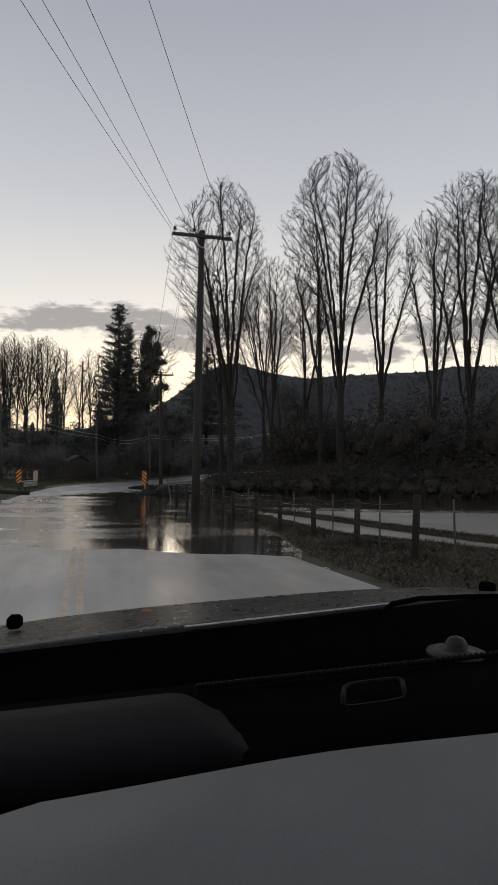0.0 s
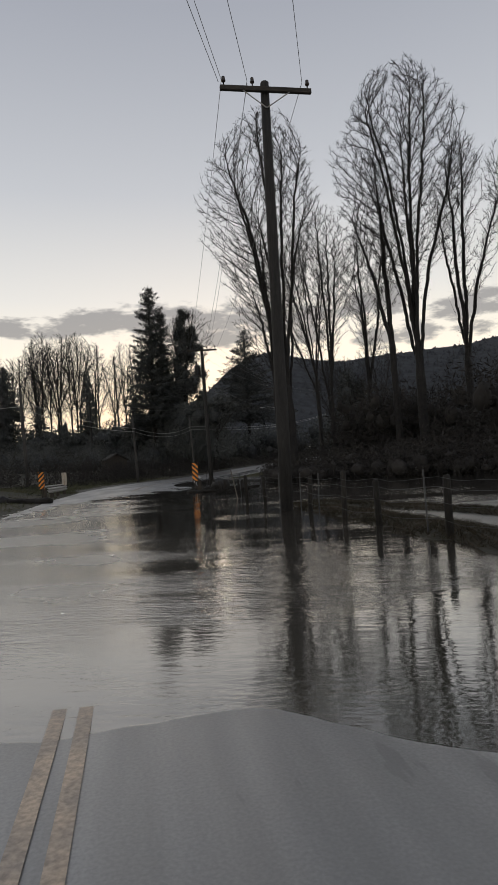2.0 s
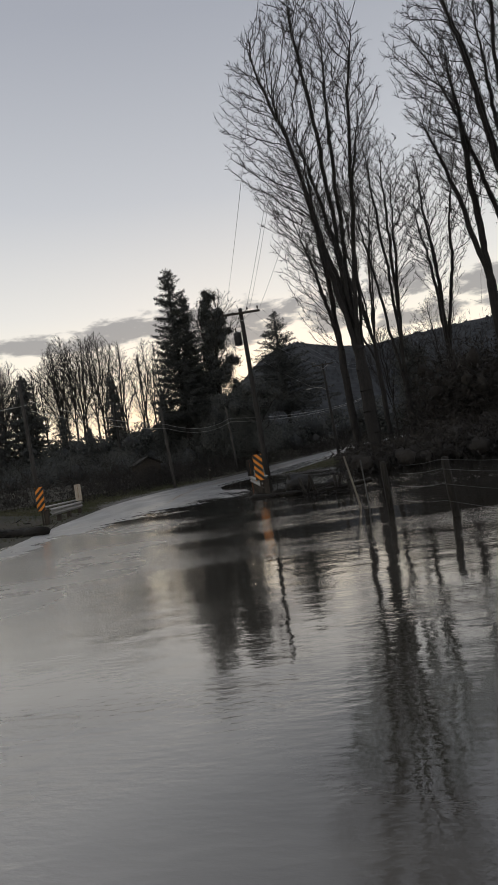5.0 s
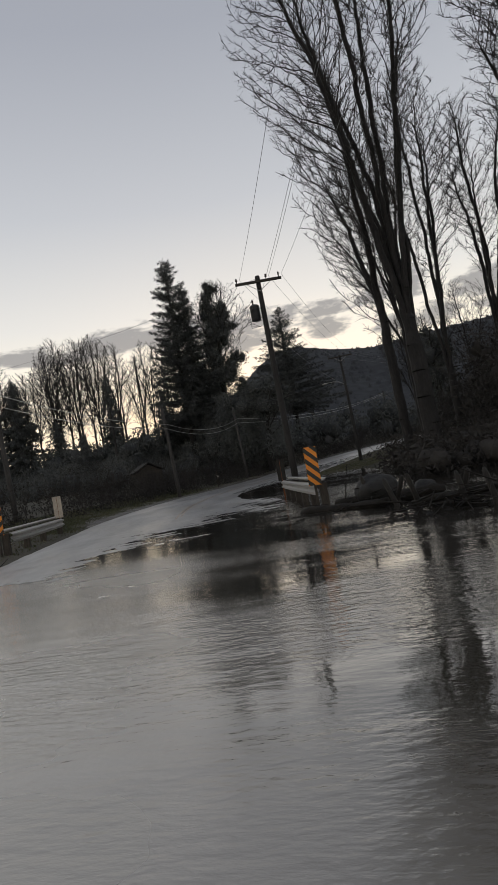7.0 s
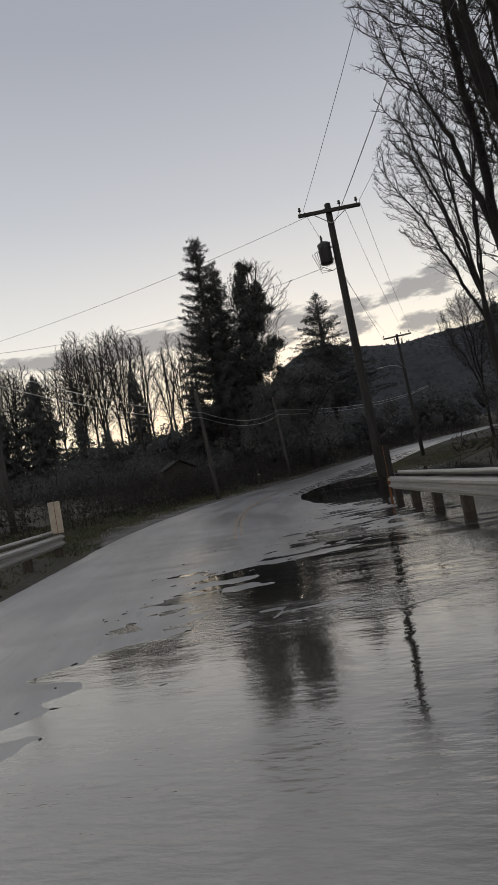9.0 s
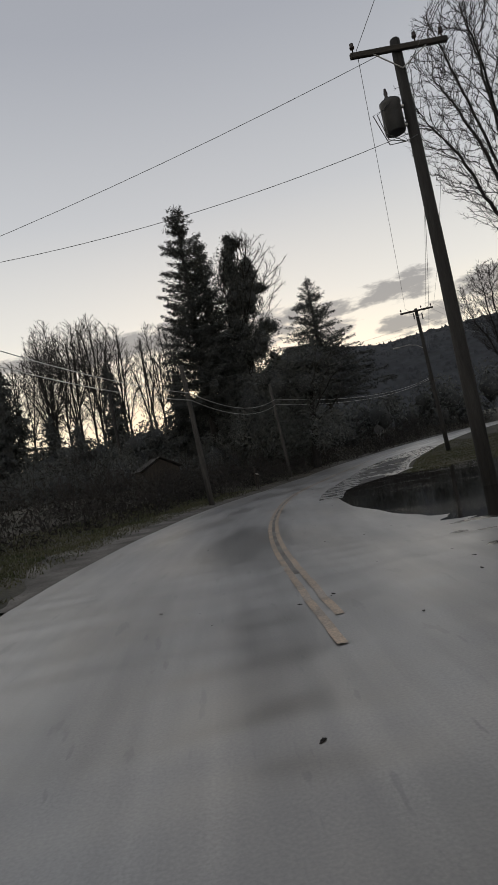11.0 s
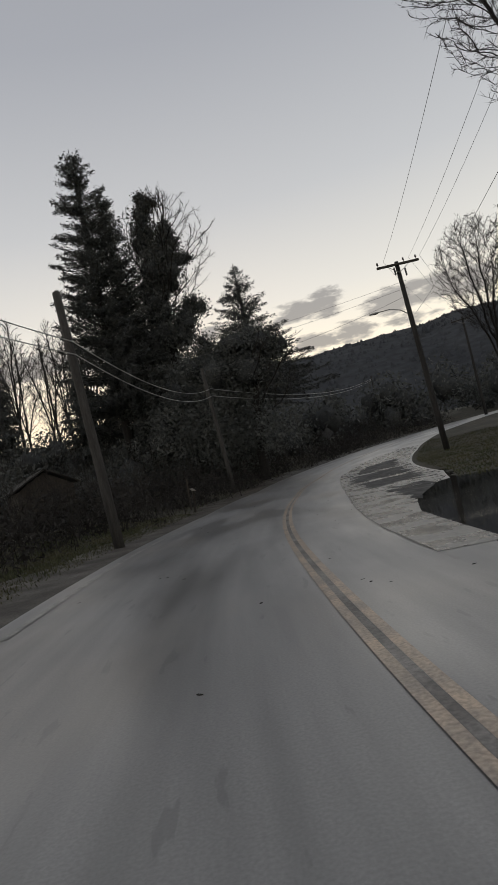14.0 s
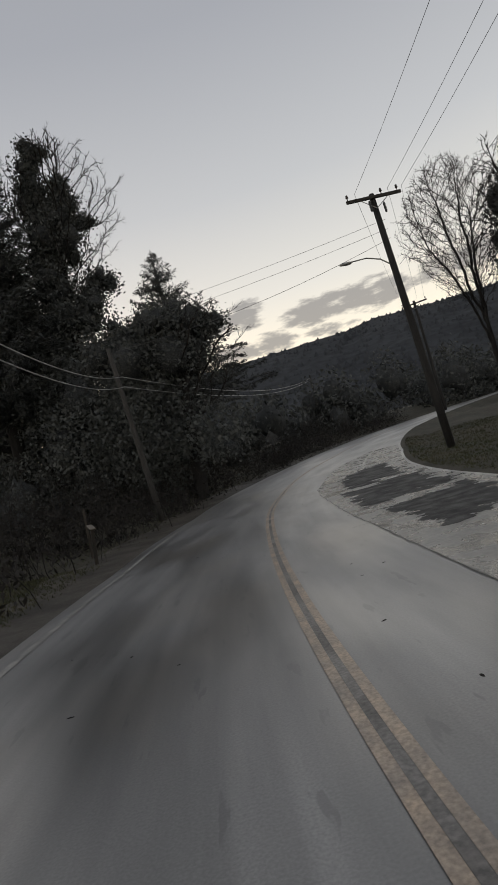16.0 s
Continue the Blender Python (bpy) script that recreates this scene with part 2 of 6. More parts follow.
M_RUBBER = material("tyre_rubber", (0.015, 0.015, 0.015), (0.025, 0.024, 0.023), rough=0.8, scale=12)
M_LEAF = material("fallen_orange_leaf", (0.35, 0.13, 0.03), (0.25, 0.10, 0.03), rough=0.6, scale=30)
M_BARK = material("dark_wet_bark", (0.013, 0.012, 0.012), (0.025, 0.023, 0.022), rough=0.9, scale=1.5, bump=0.012, bump_scale=8, stretch=(3, 3, 0.6), fine=0.35)
M_TWIG = material("bare_twigs", (0.016, 0.014, 0.013), (0.028, 0.024, 0.021), rough=0.9, scale=0.4, fine=0.2)
M_NEEDLE = material("conifer_needles", (0.058, 0.062, 0.062), (0.080, 0.084, 0.083), rough=0.9, scale=0.4, island=0.2, spec=0.2)
M_IVY = material("ivy_leaves", (0.082, 0.087, 0.085), (0.108, 0.113, 0.108), rough=0.95, scale=0.3, island=0.10, spec=0.12)
M_SHRUB = material("brown_winter_shrub", (0.031, 0.029, 0.0275), (0.049, 0.045, 0.042), rough=0.95, scale=0.25, island=0.25, spec=0.2)
M_GRASS = material("wet_winter_grass", (0.055, 0.064, 0.030), (0.100, 0.094, 0.056), rough=0.8, scale=0.6, island=0.4, spec=0.3)
# Ivy colour taken darker: the shade inside leaf masses put into the base.
M_SHADE = material("shade_toned_foliage", (0.054, 0.057, 0.059), (0.070, 0.073, 0.074), rough=1.0, scale=1.5, spec=0.05, fine=0.4)
M_PATCH = material("rough_patched_asphalt", (0.045, 0.044, 0.043), (0.085, 0.083, 0.080), rough=0.85, rough2=0.6, spec=0.25, scale=2.5, bump=0.006, bump_scale=40, fine=0.4)
M_WORN = material("rusty_worn_asphalt", (0.115, 0.105, 0.096), (0.18, 0.17, 0.16), rough=0.5, rough2=0.3, scale=1.2, bump=0.003, bump_scale=30, fine=0.4)
M_FILM = material("rain_film_over_asphalt", (0.12, 0.118, 0.114), (0.20, 0.197, 0.19), rough=0.16, rough2=0.40, scale=1.6, spec=0.9, ior=1.7, bump=0.004, bump_scale=16, fine=0.35)
M_BANK = material("muddy_dead_grass", (0.028, 0.027, 0.016), (0.068, 0.054, 0.038), rough=0.85, scale=0.6, island=0.4, spec=0.2)
M_SHOULDER = material("muddy_gravel", (0.040, 0.035, 0.027), (0.078, 0.066, 0.052), rough=0.75, rough2=0.5, scale=0.9, bump=0.02, bump_scale=25, fine=0.45)
M_LOG = material("waterlogged_wood", (0.010, 0.009, 0.008), (0.020, 0.017, 0.014), rough=0.75, spec=0.25, scale=4, bump=0.01, bump_scale=20, stretch=(1, 4, 4), fine=0.3)
M_ROCK = material("wet_dark_rock", (0.011, 0.011, 0.011), (0.021, 0.020, 0.019), rough=0.6, spec=0.3, scale=3, bump=0.02, bump_scale=9, fine=0.3)


def water_material(name, colour, calm, ruffled, windy):
    """Flood water: calm and ruffled patches, wind over the open field, a fast current past the bridge rail, silt and a
    painted sky sheen over the left lane.
    """
    m = bpy.data.materials.new(name)
    m.use_nodes = True
    n, l = m.node_tree.nodes, m.node_tree.links
    p = n["Principled BSDF"]
    p.inputs["IOR"].default_value = 1.36
    co = n.new("ShaderNodeTexCoord").outputs["Object"]
    xyz = n.new("ShaderNodeSeparateXYZ")
    l.new(co, xyz.inputs[0])

    def calc(op, a, b=0.0, c=0.0):
        nd = n.new("ShaderNodeMath")
        nd.operation = op
        for k, v in enumerate((a, b, c)):
            if isinstance(v, (int, float)):
                nd.inputs[k].default_value = v
            else:
                l.new(v, nd.inputs[k])
        return nd.outputs[0]

    def ranged(v, lo, hi, to_lo=0.0, to_hi=1.0):
        r = n.new("ShaderNodeMapRange")
        r.interpolation_type = "SMOOTHSTEP"
        for key, x in zip(("From Min", "From Max", "To Min", "To Max"), (lo, hi, to_lo, to_hi)):
            r.inputs[key].default_value = x
        l.new(v, r.inputs["Value"])
        return r.outputs[0]

    def noisy(stretch, scale, detail, turn=17):
        mp = n.new("ShaderNodeMapping")
        mp.inputs["Scale"].default_value = stretch
        mp.inputs["Rotation"].default_value = (0, 0, radians(turn))
        l.new(co, mp.inputs[0])
        t = n.new("ShaderNodeTexNoise")
        t.inputs["Scale"].default_value, t.inputs["Detail"].default_value = scale, detail
        l.new(mp.outputs[0], t.inputs["Vector"])
        return t.outputs["Fac"]

    patch = noisy((0.7, 1.6, 1), 0.30, 4)
    lane = calc("ADD", calc("MULTIPLY", xyz.outputs["X"], 0.957), calc("MULTIPLY", xyz.outputs["Y"], 0.289))     # metres to the right of the road's middle
    open_field = calc("MULTIPLY", ranged(lane, 4.5, 8.0, 0.0, windy), ranged(xyz.outputs["Y"], 27, 19))
    race = calc("MULTIPLY", calc("MULTIPLY", ranged(lane, 0.2, 2.2), ranged(xyz.outputs["Y"], 34.5, 37.5)), 1.0 if windy else 0.0)
    streaks = ranged(noisy((0.30, 2.3, 1), 1.5, 5, -20), 0.44, 0.56)
    ruff = calc("MAXIMUM", ranged(patch, 0.44, 0.60), calc("MULTIPLY", race, streaks))
    silt_sheen = calc("MULTIPLY", ranged(calc("ADD", lane, calc("MULTIPLY", patch, -3.0)), 0.3, -1.7), ranged(xyz.outputs["Y"], 38, 32))
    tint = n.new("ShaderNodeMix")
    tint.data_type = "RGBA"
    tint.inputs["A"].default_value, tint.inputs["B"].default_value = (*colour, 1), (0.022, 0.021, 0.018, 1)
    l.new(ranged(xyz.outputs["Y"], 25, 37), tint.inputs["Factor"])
    # paler colour over the left lane: silt plus sky reflection painted in
    silt = n.new("ShaderNodeMix")
    silt.data_type = "RGBA"
    silt.inputs["B"].default_value = tuple(min(0.9, 4.6 * v) for v in colour) + (1,)
    l.new(calc("MULTIPLY", silt_sheen, 0.9), silt.inputs["Factor"])
    l.new(tint.outputs["Result"], silt.inputs["A"])
    l.new(silt.outputs["Result"], p.inputs["Base Color"])
    rough = calc("ADD", calc("MULTIPLY_ADD", ruff, ruffled - calm, calm), open_field)
    rough_all = calc("MULTIPLY_ADD", silt_sheen, 0.22 if windy else 0.0, rough)
    l.new(rough_all, p.inputs["Roughness"])
    amount = 1.0 if windy else 0.12
    waves = calc("ADD", calc("MULTIPLY", noisy((1.0, 2.6, 1), 6.5, 4), 0.013 * amount), calc("MULTIPLY", noisy((0.5, 1.7, 1), 1.2, 3), 0.022 * amount))
    waves = calc("ADD", waves, calc("MULTIPLY", calc("MULTIPLY", noisy((0.8, 2.0, 1), 14.0, 3, -35), 0.006), race))
    bp = n.new("ShaderNodeBump")
    bp.inputs["Distance"].default_value = 1.0
    l.new(calc("MULTIPLY_ADD", ruff, 0.5, 0.12), bp.inputs["Strength"])
    l.new(waves, bp.inputs["Height"])
    l.new(bp.outputs[0], p.inputs["Normal"])
    p.inputs["Coat Weight"].default_value = 0.85
    l.new(calc("MULTIPLY_ADD", silt_sheen, 0.9 if windy else 0.0, 1.6), p.inputs["Coat IOR"])
    l.new(rough_all, p.inputs["Coat Roughness"])
    l.new(bp.outputs[0], p.inputs["Coat Normal"])
    return m


M_WATER = water_material("muddy_flood_water", (0.062, 0.056, 0.047), 0.02, 0.06, 0.42)
M_PUDDLE = water_material("clear_puddle_water", (0.014, 0.013, 0.011), 0.03, 0.10, 0.0)


# ---------------------------------------------------------------- mesh helpers
def part(name, bm, mat, parent=None, label="", smooth=False):
    me = bpy.data.meshes.new(name)
    bm.to_mesh(me)
    bm.free()
    return mesh_part(name, me, mat, parent, label, smooth)


def mesh_part(name, me, mat, parent=None, label="", smooth=False):
    me.materials.append(mat)
    if smooth:
        me.polygons.foreach_set("use_smooth", [True] * len(me.polygons))
    ob = new(name, me)
    if parent:
        ob.parent = parent
    if label:
        ob["label"] = label
    return ob


def raw(name, verts, faces, mat, parent=None, label="", smooth=False):
    me = bpy.data.meshes.new(name)
    me.from_pydata(verts, [], faces)
    return mesh_part(name, me, mat, parent, label, smooth)


def empty(name, m, label, category, group="", kind=""):
    ob = new(name)
    ob.matrix_world = m
    return tagged(ob, label, category, group, kind)


def add_box(bm, size, m, bevel=0.0):
    r = bmesh.ops.create_cube(bm, size=1.0, matrix=m @ Matrix.Diagonal((*size, 1)))
    if bevel:
        es = list({e for v in r["verts"] for e in v.link_edges})
        bmesh.ops.bevel(bm, geom=es, offset=bevel, segments=1, affect="EDGES", profile=0.5)


def box(size, m=None, bevel=0.0):
    bm = bmesh.new()
    add_box(bm, size, m or Matrix.Identity(4), bevel)
    return bm


def lathe(profile, m=None, sides=12):
    """A turned shape from (radius, height) pairs."""
    bm = bmesh.new()
    rings = []
    for r, z in profile:
        rings.append([bm.verts.new((r * math.cos(2 * math.pi * k / sides), r * math.sin(2 * math.pi * k / sides), z)) for k in range(sides)])
    for a, b in zip(rings, rings[1:]):
        for k in range(sides):
            bm.faces.new((a[k], a[(k + 1) % sides], b[(k + 1) % sides], b[k]))
    bm.faces.new(rings[0][::-1])
    bm.faces.new(rings[-1])
    if m:
        bm.transform(m)
    return bm


def tubes(name, segs, mat, parent=None, sides=3, smooth=True):
    """Tapered tubes from an array of x0 y0 z0 x1 y1 z1 r0 r1, in one mesh."""
    s = np.asarray(segs, float)
    p, q, r0, r1 = s[:, 0:3], s[:, 3:6], s[:, 6], s[:, 7]
    d = q - p
    d /= np.linalg.norm(d, axis=1, keepdims=True) + 1e-9
    up = np.where(np.abs(d[:, 2:3]) > 0.9, np.array([[1.0, 0, 0]]), np.array([[0, 0, 1.0]]))
    u = np.cross(d, up)
    u /= np.linalg.norm(u, axis=1, keepdims=True)
    v = np.cross(d, u)
    n = len(s)
    verts = np.empty((n, 2 * sides, 3))
    for k in range(sides):
        a = 2 * math.pi * k / sides
        o = u * math.cos(a) + v * math.sin(a)
        verts[:, k] = p + o * r0[:, None]
        verts[:, sides + k] = q + o * r1[:, None]
    base = (np.arange(n) * 2 * sides)[:, None]
    faces = []
    for k in range(sides):
        j = (k + 1) % sides
        faces.append(np.concatenate([base + k, base + j, base + sides + j, base + sides + k], 1))
    return quads(name, verts.reshape(-1, 3), np.concatenate(faces), mat, parent, smooth)


def spines(name, segs, mat, parent=None):
    """Pointed three-sided twigs from an array of x0 y0 z0 x1 y1 z1 r, in one mesh."""
    s = np.asarray(segs, float)
    p, q, r = s[:, 0:3], s[:, 3:6], s[:, 6:7]
    d = q - p
    d /= np.linalg.norm(d, axis=1, keepdims=True) + 1e-9
    up = np.where(np.abs(d[:, 2:3]) > 0.9, np.array([[1.0, 0, 0]]), np.array([[0, 0, 1.0]]))
    u = np.cross(d, up)
    u /= np.linalg.norm(u, axis=1, keepdims=True)
    v = np.cross(d, u)
    verts = np.stack([p + r * (u * math.cos(a) + v * math.sin(a)) for a in (0.0, 2.094, 4.189)] + [q], 1).reshape(-1, 3)
    base = (np.arange(len(s)) * 4)[:, None, None]
    faces = (base + np.array([[0, 1, 3], [1, 2, 3], [2, 0, 3]])[None]).reshape(-1, 3)
    return quads(name, verts, faces, mat, parent, True)


def pipe(name, pts, radius, mat, parent=None, sides=5):
    """One continuous tube along points."""
    p = np.asarray(pts, float)
    t = np.gradient(p, axis=0)
    t /= np.linalg.norm(t, axis=1, keepdims=True) + 1e-9
    u = np.cross(t, np.where(np.abs(t[:, 2:3]) > 0.9, np.array([[1.0, 0, 0]]), np.array([[0, 0, 1.0]])))
    u /= np.linalg.norm(u, axis=1, keepdims=True)
    v = np.cross(t, u)
    a = np.arange(sides) * 2 * math.pi / sides
    verts = p[:, None] + radius * (u[:, None] * np.cos(a)[None, :, None] + v[:, None] * np.sin(a)[None, :, None])
    i = np.arange(len(p) * sides).reshape(len(p), sides)
    j = np.roll(i, -1, 1)
    return quads(name, verts.reshape(-1, 3), np.stack([i[:-1], j[:-1], j[1:], i[1:]], -1).reshape(-1, 4), mat, parent, True)


def quads(name, verts, faces, mat, parent=None, smooth=False):
    """A mesh from arrays of faces that all have the same number of corners."""
    verts, faces = np.asarray(verts, np.float32), np.asarray(faces, np.int32)
    me = bpy.data.meshes.new(name)
    me.vertices.add(len(verts))
    me.vertices.foreach_set("co", verts.ravel())
    me.loops.add(faces.size)
    me.loops.foreach_set("vertex_index", faces.ravel())
    me.polygons.add(len(faces))
    me.polygons.foreach_set("loop_start", np.arange(0, faces.size, faces.shape[1], dtype=np.int32))
    me.update(calc_edges=True)
    return mesh_part(name, me, mat, parent, "", smooth)


def leaves(name, centres, size, mat, parent=None, rng=None, droop=0.0, slim=0.5, along=None):
    """Many small bent leaf sprays round the given centres, in one mesh."""
    rng = rng or np.random.default_rng(1)
    c = np.asarray(centres, float)
    n = len(c)
    a = rng.normal(size=(n, 3))
    a[:, 2] -= droop
    if along is not None:
        a = 0.38 * a + along
    a /= np.linalg.norm(a, axis=1, keepdims=True)
    b = np.cross(a, rng.normal(size=(n, 3)))
    b /= np.linalg.norm(b, axis=1, keepdims=True)
    ln = size * rng.uniform(0.5, 1.3, (n, 1))
    w = ln * slim * rng.uniform(0.6, 1.2, (n, 1))
    verts = np.stack([c - a * ln * 0.5, c + b * w * 0.5, c + a * ln * 0.5, c - b * w * 0.5], 1).reshape(-1, 3)
    return quads(name, verts, np.arange(4 * n).reshape(-1, 4), mat, parent)


# ---------------------------------------------------------------- the road's line and the lie of the land
CENTRE = [(10.5, -34), (4.6, -14), (1.6, -4), (-1.55, 6), (-4.6, 16), (-7.7, 26), (-10.6, 36), (-12.3, 43), (-13.7, 50), (-14.4, 57), (-14.55, 65),
          (-13.9, 74), (-12.7, 82), (-10.4, 90), (-6.6, 98), (-1.5, 106), (5, 113.5), (13, 120), (24, 126.5), (40, 132)]


def smooth_line(points, step=0.5):
    p = np.array([2 * np.array(points[0]) - points[1], *points, 2 * np.array(points[-1]) - points[-2]], float)
    out = []
    for k in range(1, len(p) - 2):
        n = max(2, int(np.linalg.norm(p[k + 1] - p[k]) / step))
        t = (np.arange(n) / n)[:, None]
        out.append(0.5 * (2 * p[k] + (p[k + 1] - p[k - 1]) * t + (2 * p[k - 1] - 5 * p[k] + 4 * p[k + 1] - p[k + 2]) * t**2 + (3 * p[k] - p[k - 1] - 3 * p[k + 1] + p[k + 2]) * t**3))
    return np.concatenate([*out, p[-2:-1]])


ROAD = smooth_line(CENTRE, 0.25)
TANG = np.gradient(ROAD, axis=0)
TANG /= np.linalg.norm(TANG, axis=1, keepdims=True)
SIDE = np.stack([TANG[:, 1], -TANG[:, 0]], 1)     # to the right
HALF = 3.65


def step(a, b, v):
    t = np.clip((np.asarray(v, float) - a) / (b - a), 0, 1)
    return t * t * (3 - 2 * t)


def wave(x, y, size, seed=0.0):
    """Cheap smooth unevenness, about -1 to 1."""
    x, y = np.asarray(x, float) / size + seed, np.asarray(y, float) / size - seed
    return (np.sin(x * 1.9 + 1.3 * np.sin(y * 1.1)) + np.sin(y * 2.3 + 1.7 * np.sin(x * 0.9 + 2)) + np.sin((x + y) * 3.1 + np.sin(x * 2.2 - y))) / 3


def road_z(y, d):
    """Height of the road's surface at a place along it (by y) and to the right of its centre."""
    y, d = np.asarray(y, float), np.asarray(d, float)
    mid = np.interp(y, [-40, 4, 9.5, 14, 22, 29, 36, 41, 48, 60, 75, 85, 98, 111, 125, 140], [0.5, 0.16, 0.03, -0.07, -0.13, -0.08, -0.014, 0.014, 0.030, 0.05, 0.06, 0.25, 0.95, 1.75, 2.7, 3.8])
    fall = np.interp(y, [0, 12, 28, 36, 42, 50, 60, 72, 85], [0.01, 0.012, 0.026, 0.012, 0.007, 0.012, 0.016, 0.010, 0.0])
    dry = mid - fall * d + 0.007 * wave(d * 4, y, 3.1) + 0.008 * wave(d, y * 4.0 + d, 2.6, 3.0) * (1 - step(46, 49, y)) + (0.013 * wave(d * 0.55 + 0.35 * y, y * 1.7 - 0.5 * d, 0.50, 5.0) + 0.007 * wave(d * 1.1 + y, y * 3.3 - d, 0.47, 9.0) + 0.0035 * wave(d * 3.1, y * 6.1 + d, 0.43, 2.0)) * step(24, 31, y) * (1 - step(47, 50, y)) * (0.45 + 0.55 * step(-3.6, 0.0, d))
    # the scoured dip that holds the roadside puddle
    rim = np.interp(y, [47, 48.5, 50.5, 54, 58, 62, 65, 67.5, 69.5], [6, 3.3, 2.45, 1.95, 1.8, 2.05, 2.7, 3.6, 6])
    return np.minimum(dry, np.where((y > 47) & (y < 69.5), 0.035 * (rim - d), 9.0))


def half_right(y):
    """The asphalt widens into a pull-out beyond the puddle."""
    return np.interp(np.asarray(y, float), [64, 72, 91, 106], [HALF, 5.0, 5.1, HALF])


def nearest(x, y):
    """Signed distance from the road's centre (right is positive) and the index along it."""
    x, y = np.atleast_1d(np.asarray(x, float)), np.atleast_1d(np.asarray(y, float))
    k = np.empty(len(x), int)
    for i in range(0, len(x), 4000):
        k[i:i + 4000] = ((x[i:i + 4000, None] - ROAD[:, 0]) ** 2 + (y[i:i + 4000, None] - ROAD[:, 1]) ** 2).argmin(1)
    off = np.stack([x, y], 1) - ROAD[k]
    side = (off * SIDE[k]).sum(1)
    far = np.linalg.norm(off, axis=1)
    return np.where(side >= 0, far, -far), k


def hill_z(x, y):
    """The wooded ridge far behind."""
    r = np.hypot(x, y - 30)
    az = np.degrees(np.arctan2(x, y - 30))
    top = np.interp(az, [-180, -60, -30, -14, -9, -7, -5, -3, 0, 4, 8, 12, 15, 17.5, 19.7, 22, 45, 90, 180], [20, 24, 30, 46, 84, 105, 119, 123, 113, 104, 106, 107, 105, 110, 113, 108, 105, 80, 20])
    return 0.96 * top * step(260, 640, r) * (1 - 0.25 * step(800, 1500, r)) + step(200, 500, r) * 2 * wave(x, y, 60)


def land_z(x, y):
    x, y = np.asarray(x, float), np.asarray(y, float)
    d, k = nearest(x.ravel(), y.ravel())
    d = d.reshape(x.shape)
    ry = ROAD[k, 1].reshape(x.shape)
    hr = half_right(ry)
    base = road_z(ry, np.clip(d, -HALF, hr))
    left, right = -d - HALF, d - hr
    # left: a low wet verge that climbs to a wooded bank
    zl = base + 0.10 * step(0.3, 2.0, left) + 0.5 * step(2.5, 7, left) + 0.9 * step(6, 16, left) + 1.2 * step(15, 50, left) + 0.09 * wave(x, y, 2.3) * step(0.5, 3, left)
    zl = np.where((ry > 12) & (ry < 39), zl - 0.25 * step(0.4, 3, left) * step(12, 16, ry) * (1 - step(26, 39, ry)), zl)
    # the creek under the bridge
    zl = zl - 1.4 * np.exp(-((ry - 40.5) / 1.6) ** 2) * step(1.0, 3.0, left) * (1 - step(18, 30, left))
    # right: verge, a narrow bank under the fence, a mud spit, then the drowned field
    verge = np.interp(ry, [-40, 4, 9, 12, 15, 24, 32, 48, 60, 68, 78, 90, 111], [0.40, 0.24, 0.15, 0.05, -0.06, -0.15, -0.22, -0.25, -0.20, 0.0, 0.10, 0.30, 1.5])
    zr = base + (verge - base) * step(0.2, 1.5, right) + 0.03 * wave(x, y, 0.9) * step(0.3, 1.5, right)
    far_bank = np.interp(ry, [-40, 20, 36, 50, 60, 75, 90, 120], [30, 30, 14, 5.5, 4.5, 3, 3, 3])
    edge = np.interp(ry, [-40, 6, 12, 15, 24, 60, 68, 74], [4.5, 3.8, 2.2, 1.0, 0.6, 1.2, 4, 40])
    field = -0.45 + 0.08 * wave(x, y, 6)
    zr = zr + (np.minimum(field, zr) - zr) * step(0, 1.6, right - edge)
    ridge = np.interp(ry, [-5, 8, 13, 19, 24, 27], [0.2, 0.2, 0.13, 0.09, 0.03, -0.4]) - 0.28 * ((right - 1.65) / 0.95) ** 2 + 0.03 * wave(x, y, 0.7)
    spit = np.interp(ry, [2, 6, 20, 25, 28], [-0.3, 0.07, 0.07, 0.04, -0.4]) - 0.22 * ((right - np.interp(ry, [6, 13, 19, 25], [6.2, 4.6, 3.6, 1.9])) / 0.8) ** 2
    zr = np.maximum(np.maximum(zr, ridge), spit)
    shore = np.maximum(step(0, 5, right - far_bank), step(0, 4, y - 41.0 - 0.10 * x) * step(0, 6, x))
    zr = zr + (0.55 + 1.6 * step(0, 40, right - far_bank) + 0.15 * wave(x, y, 3) - zr) * shore * step(3, 6, right)
    z = np.where(d < 0, zl, zr)
    inside = np.where(d > 0, hr - d, HALF + d)
    z = np.where(inside > 0, road_z(ry, d) - 0.10 * step(0.0, 0.3, inside), z)
    return z + hill_z(x, y)


def land(x, y):
    return float(land_z(np.array([x]), np.array([y]))[0])


def axis_steps(lo, hi, fine, far, grow=1.22):
    a = list(np.arange(lo, hi + 1e-6, fine))
    s, v = fine, lo
    while v > -far:
        s *= grow
        v -= s
        a.insert(0, v)
    s, v = fine, hi
    while v < far:
        s *= grow
        v += s
        a.append(v)
    return np.array(a)


gx, gy = axis_steps(-34, 26, 0.55, 1900), axis_steps(-10, 118, 0.6, 1900)
GX, GY = np.meshgrid(gx, gy)
GZ = land_z(GX, GY)
nx, ny = len(gx), len(gy)
idx = np.arange(nx * ny).reshape(ny, nx)
ground = quads("ground", np.stack([GX, GY, GZ], -1).reshape(-1, 3), np.stack([idx[:-1, :-1], idx[:-1, 1:], idx[1:, 1:], idx[1:, :-1]], -1).reshape(-1, 4), M_GROUND, smooth=True)
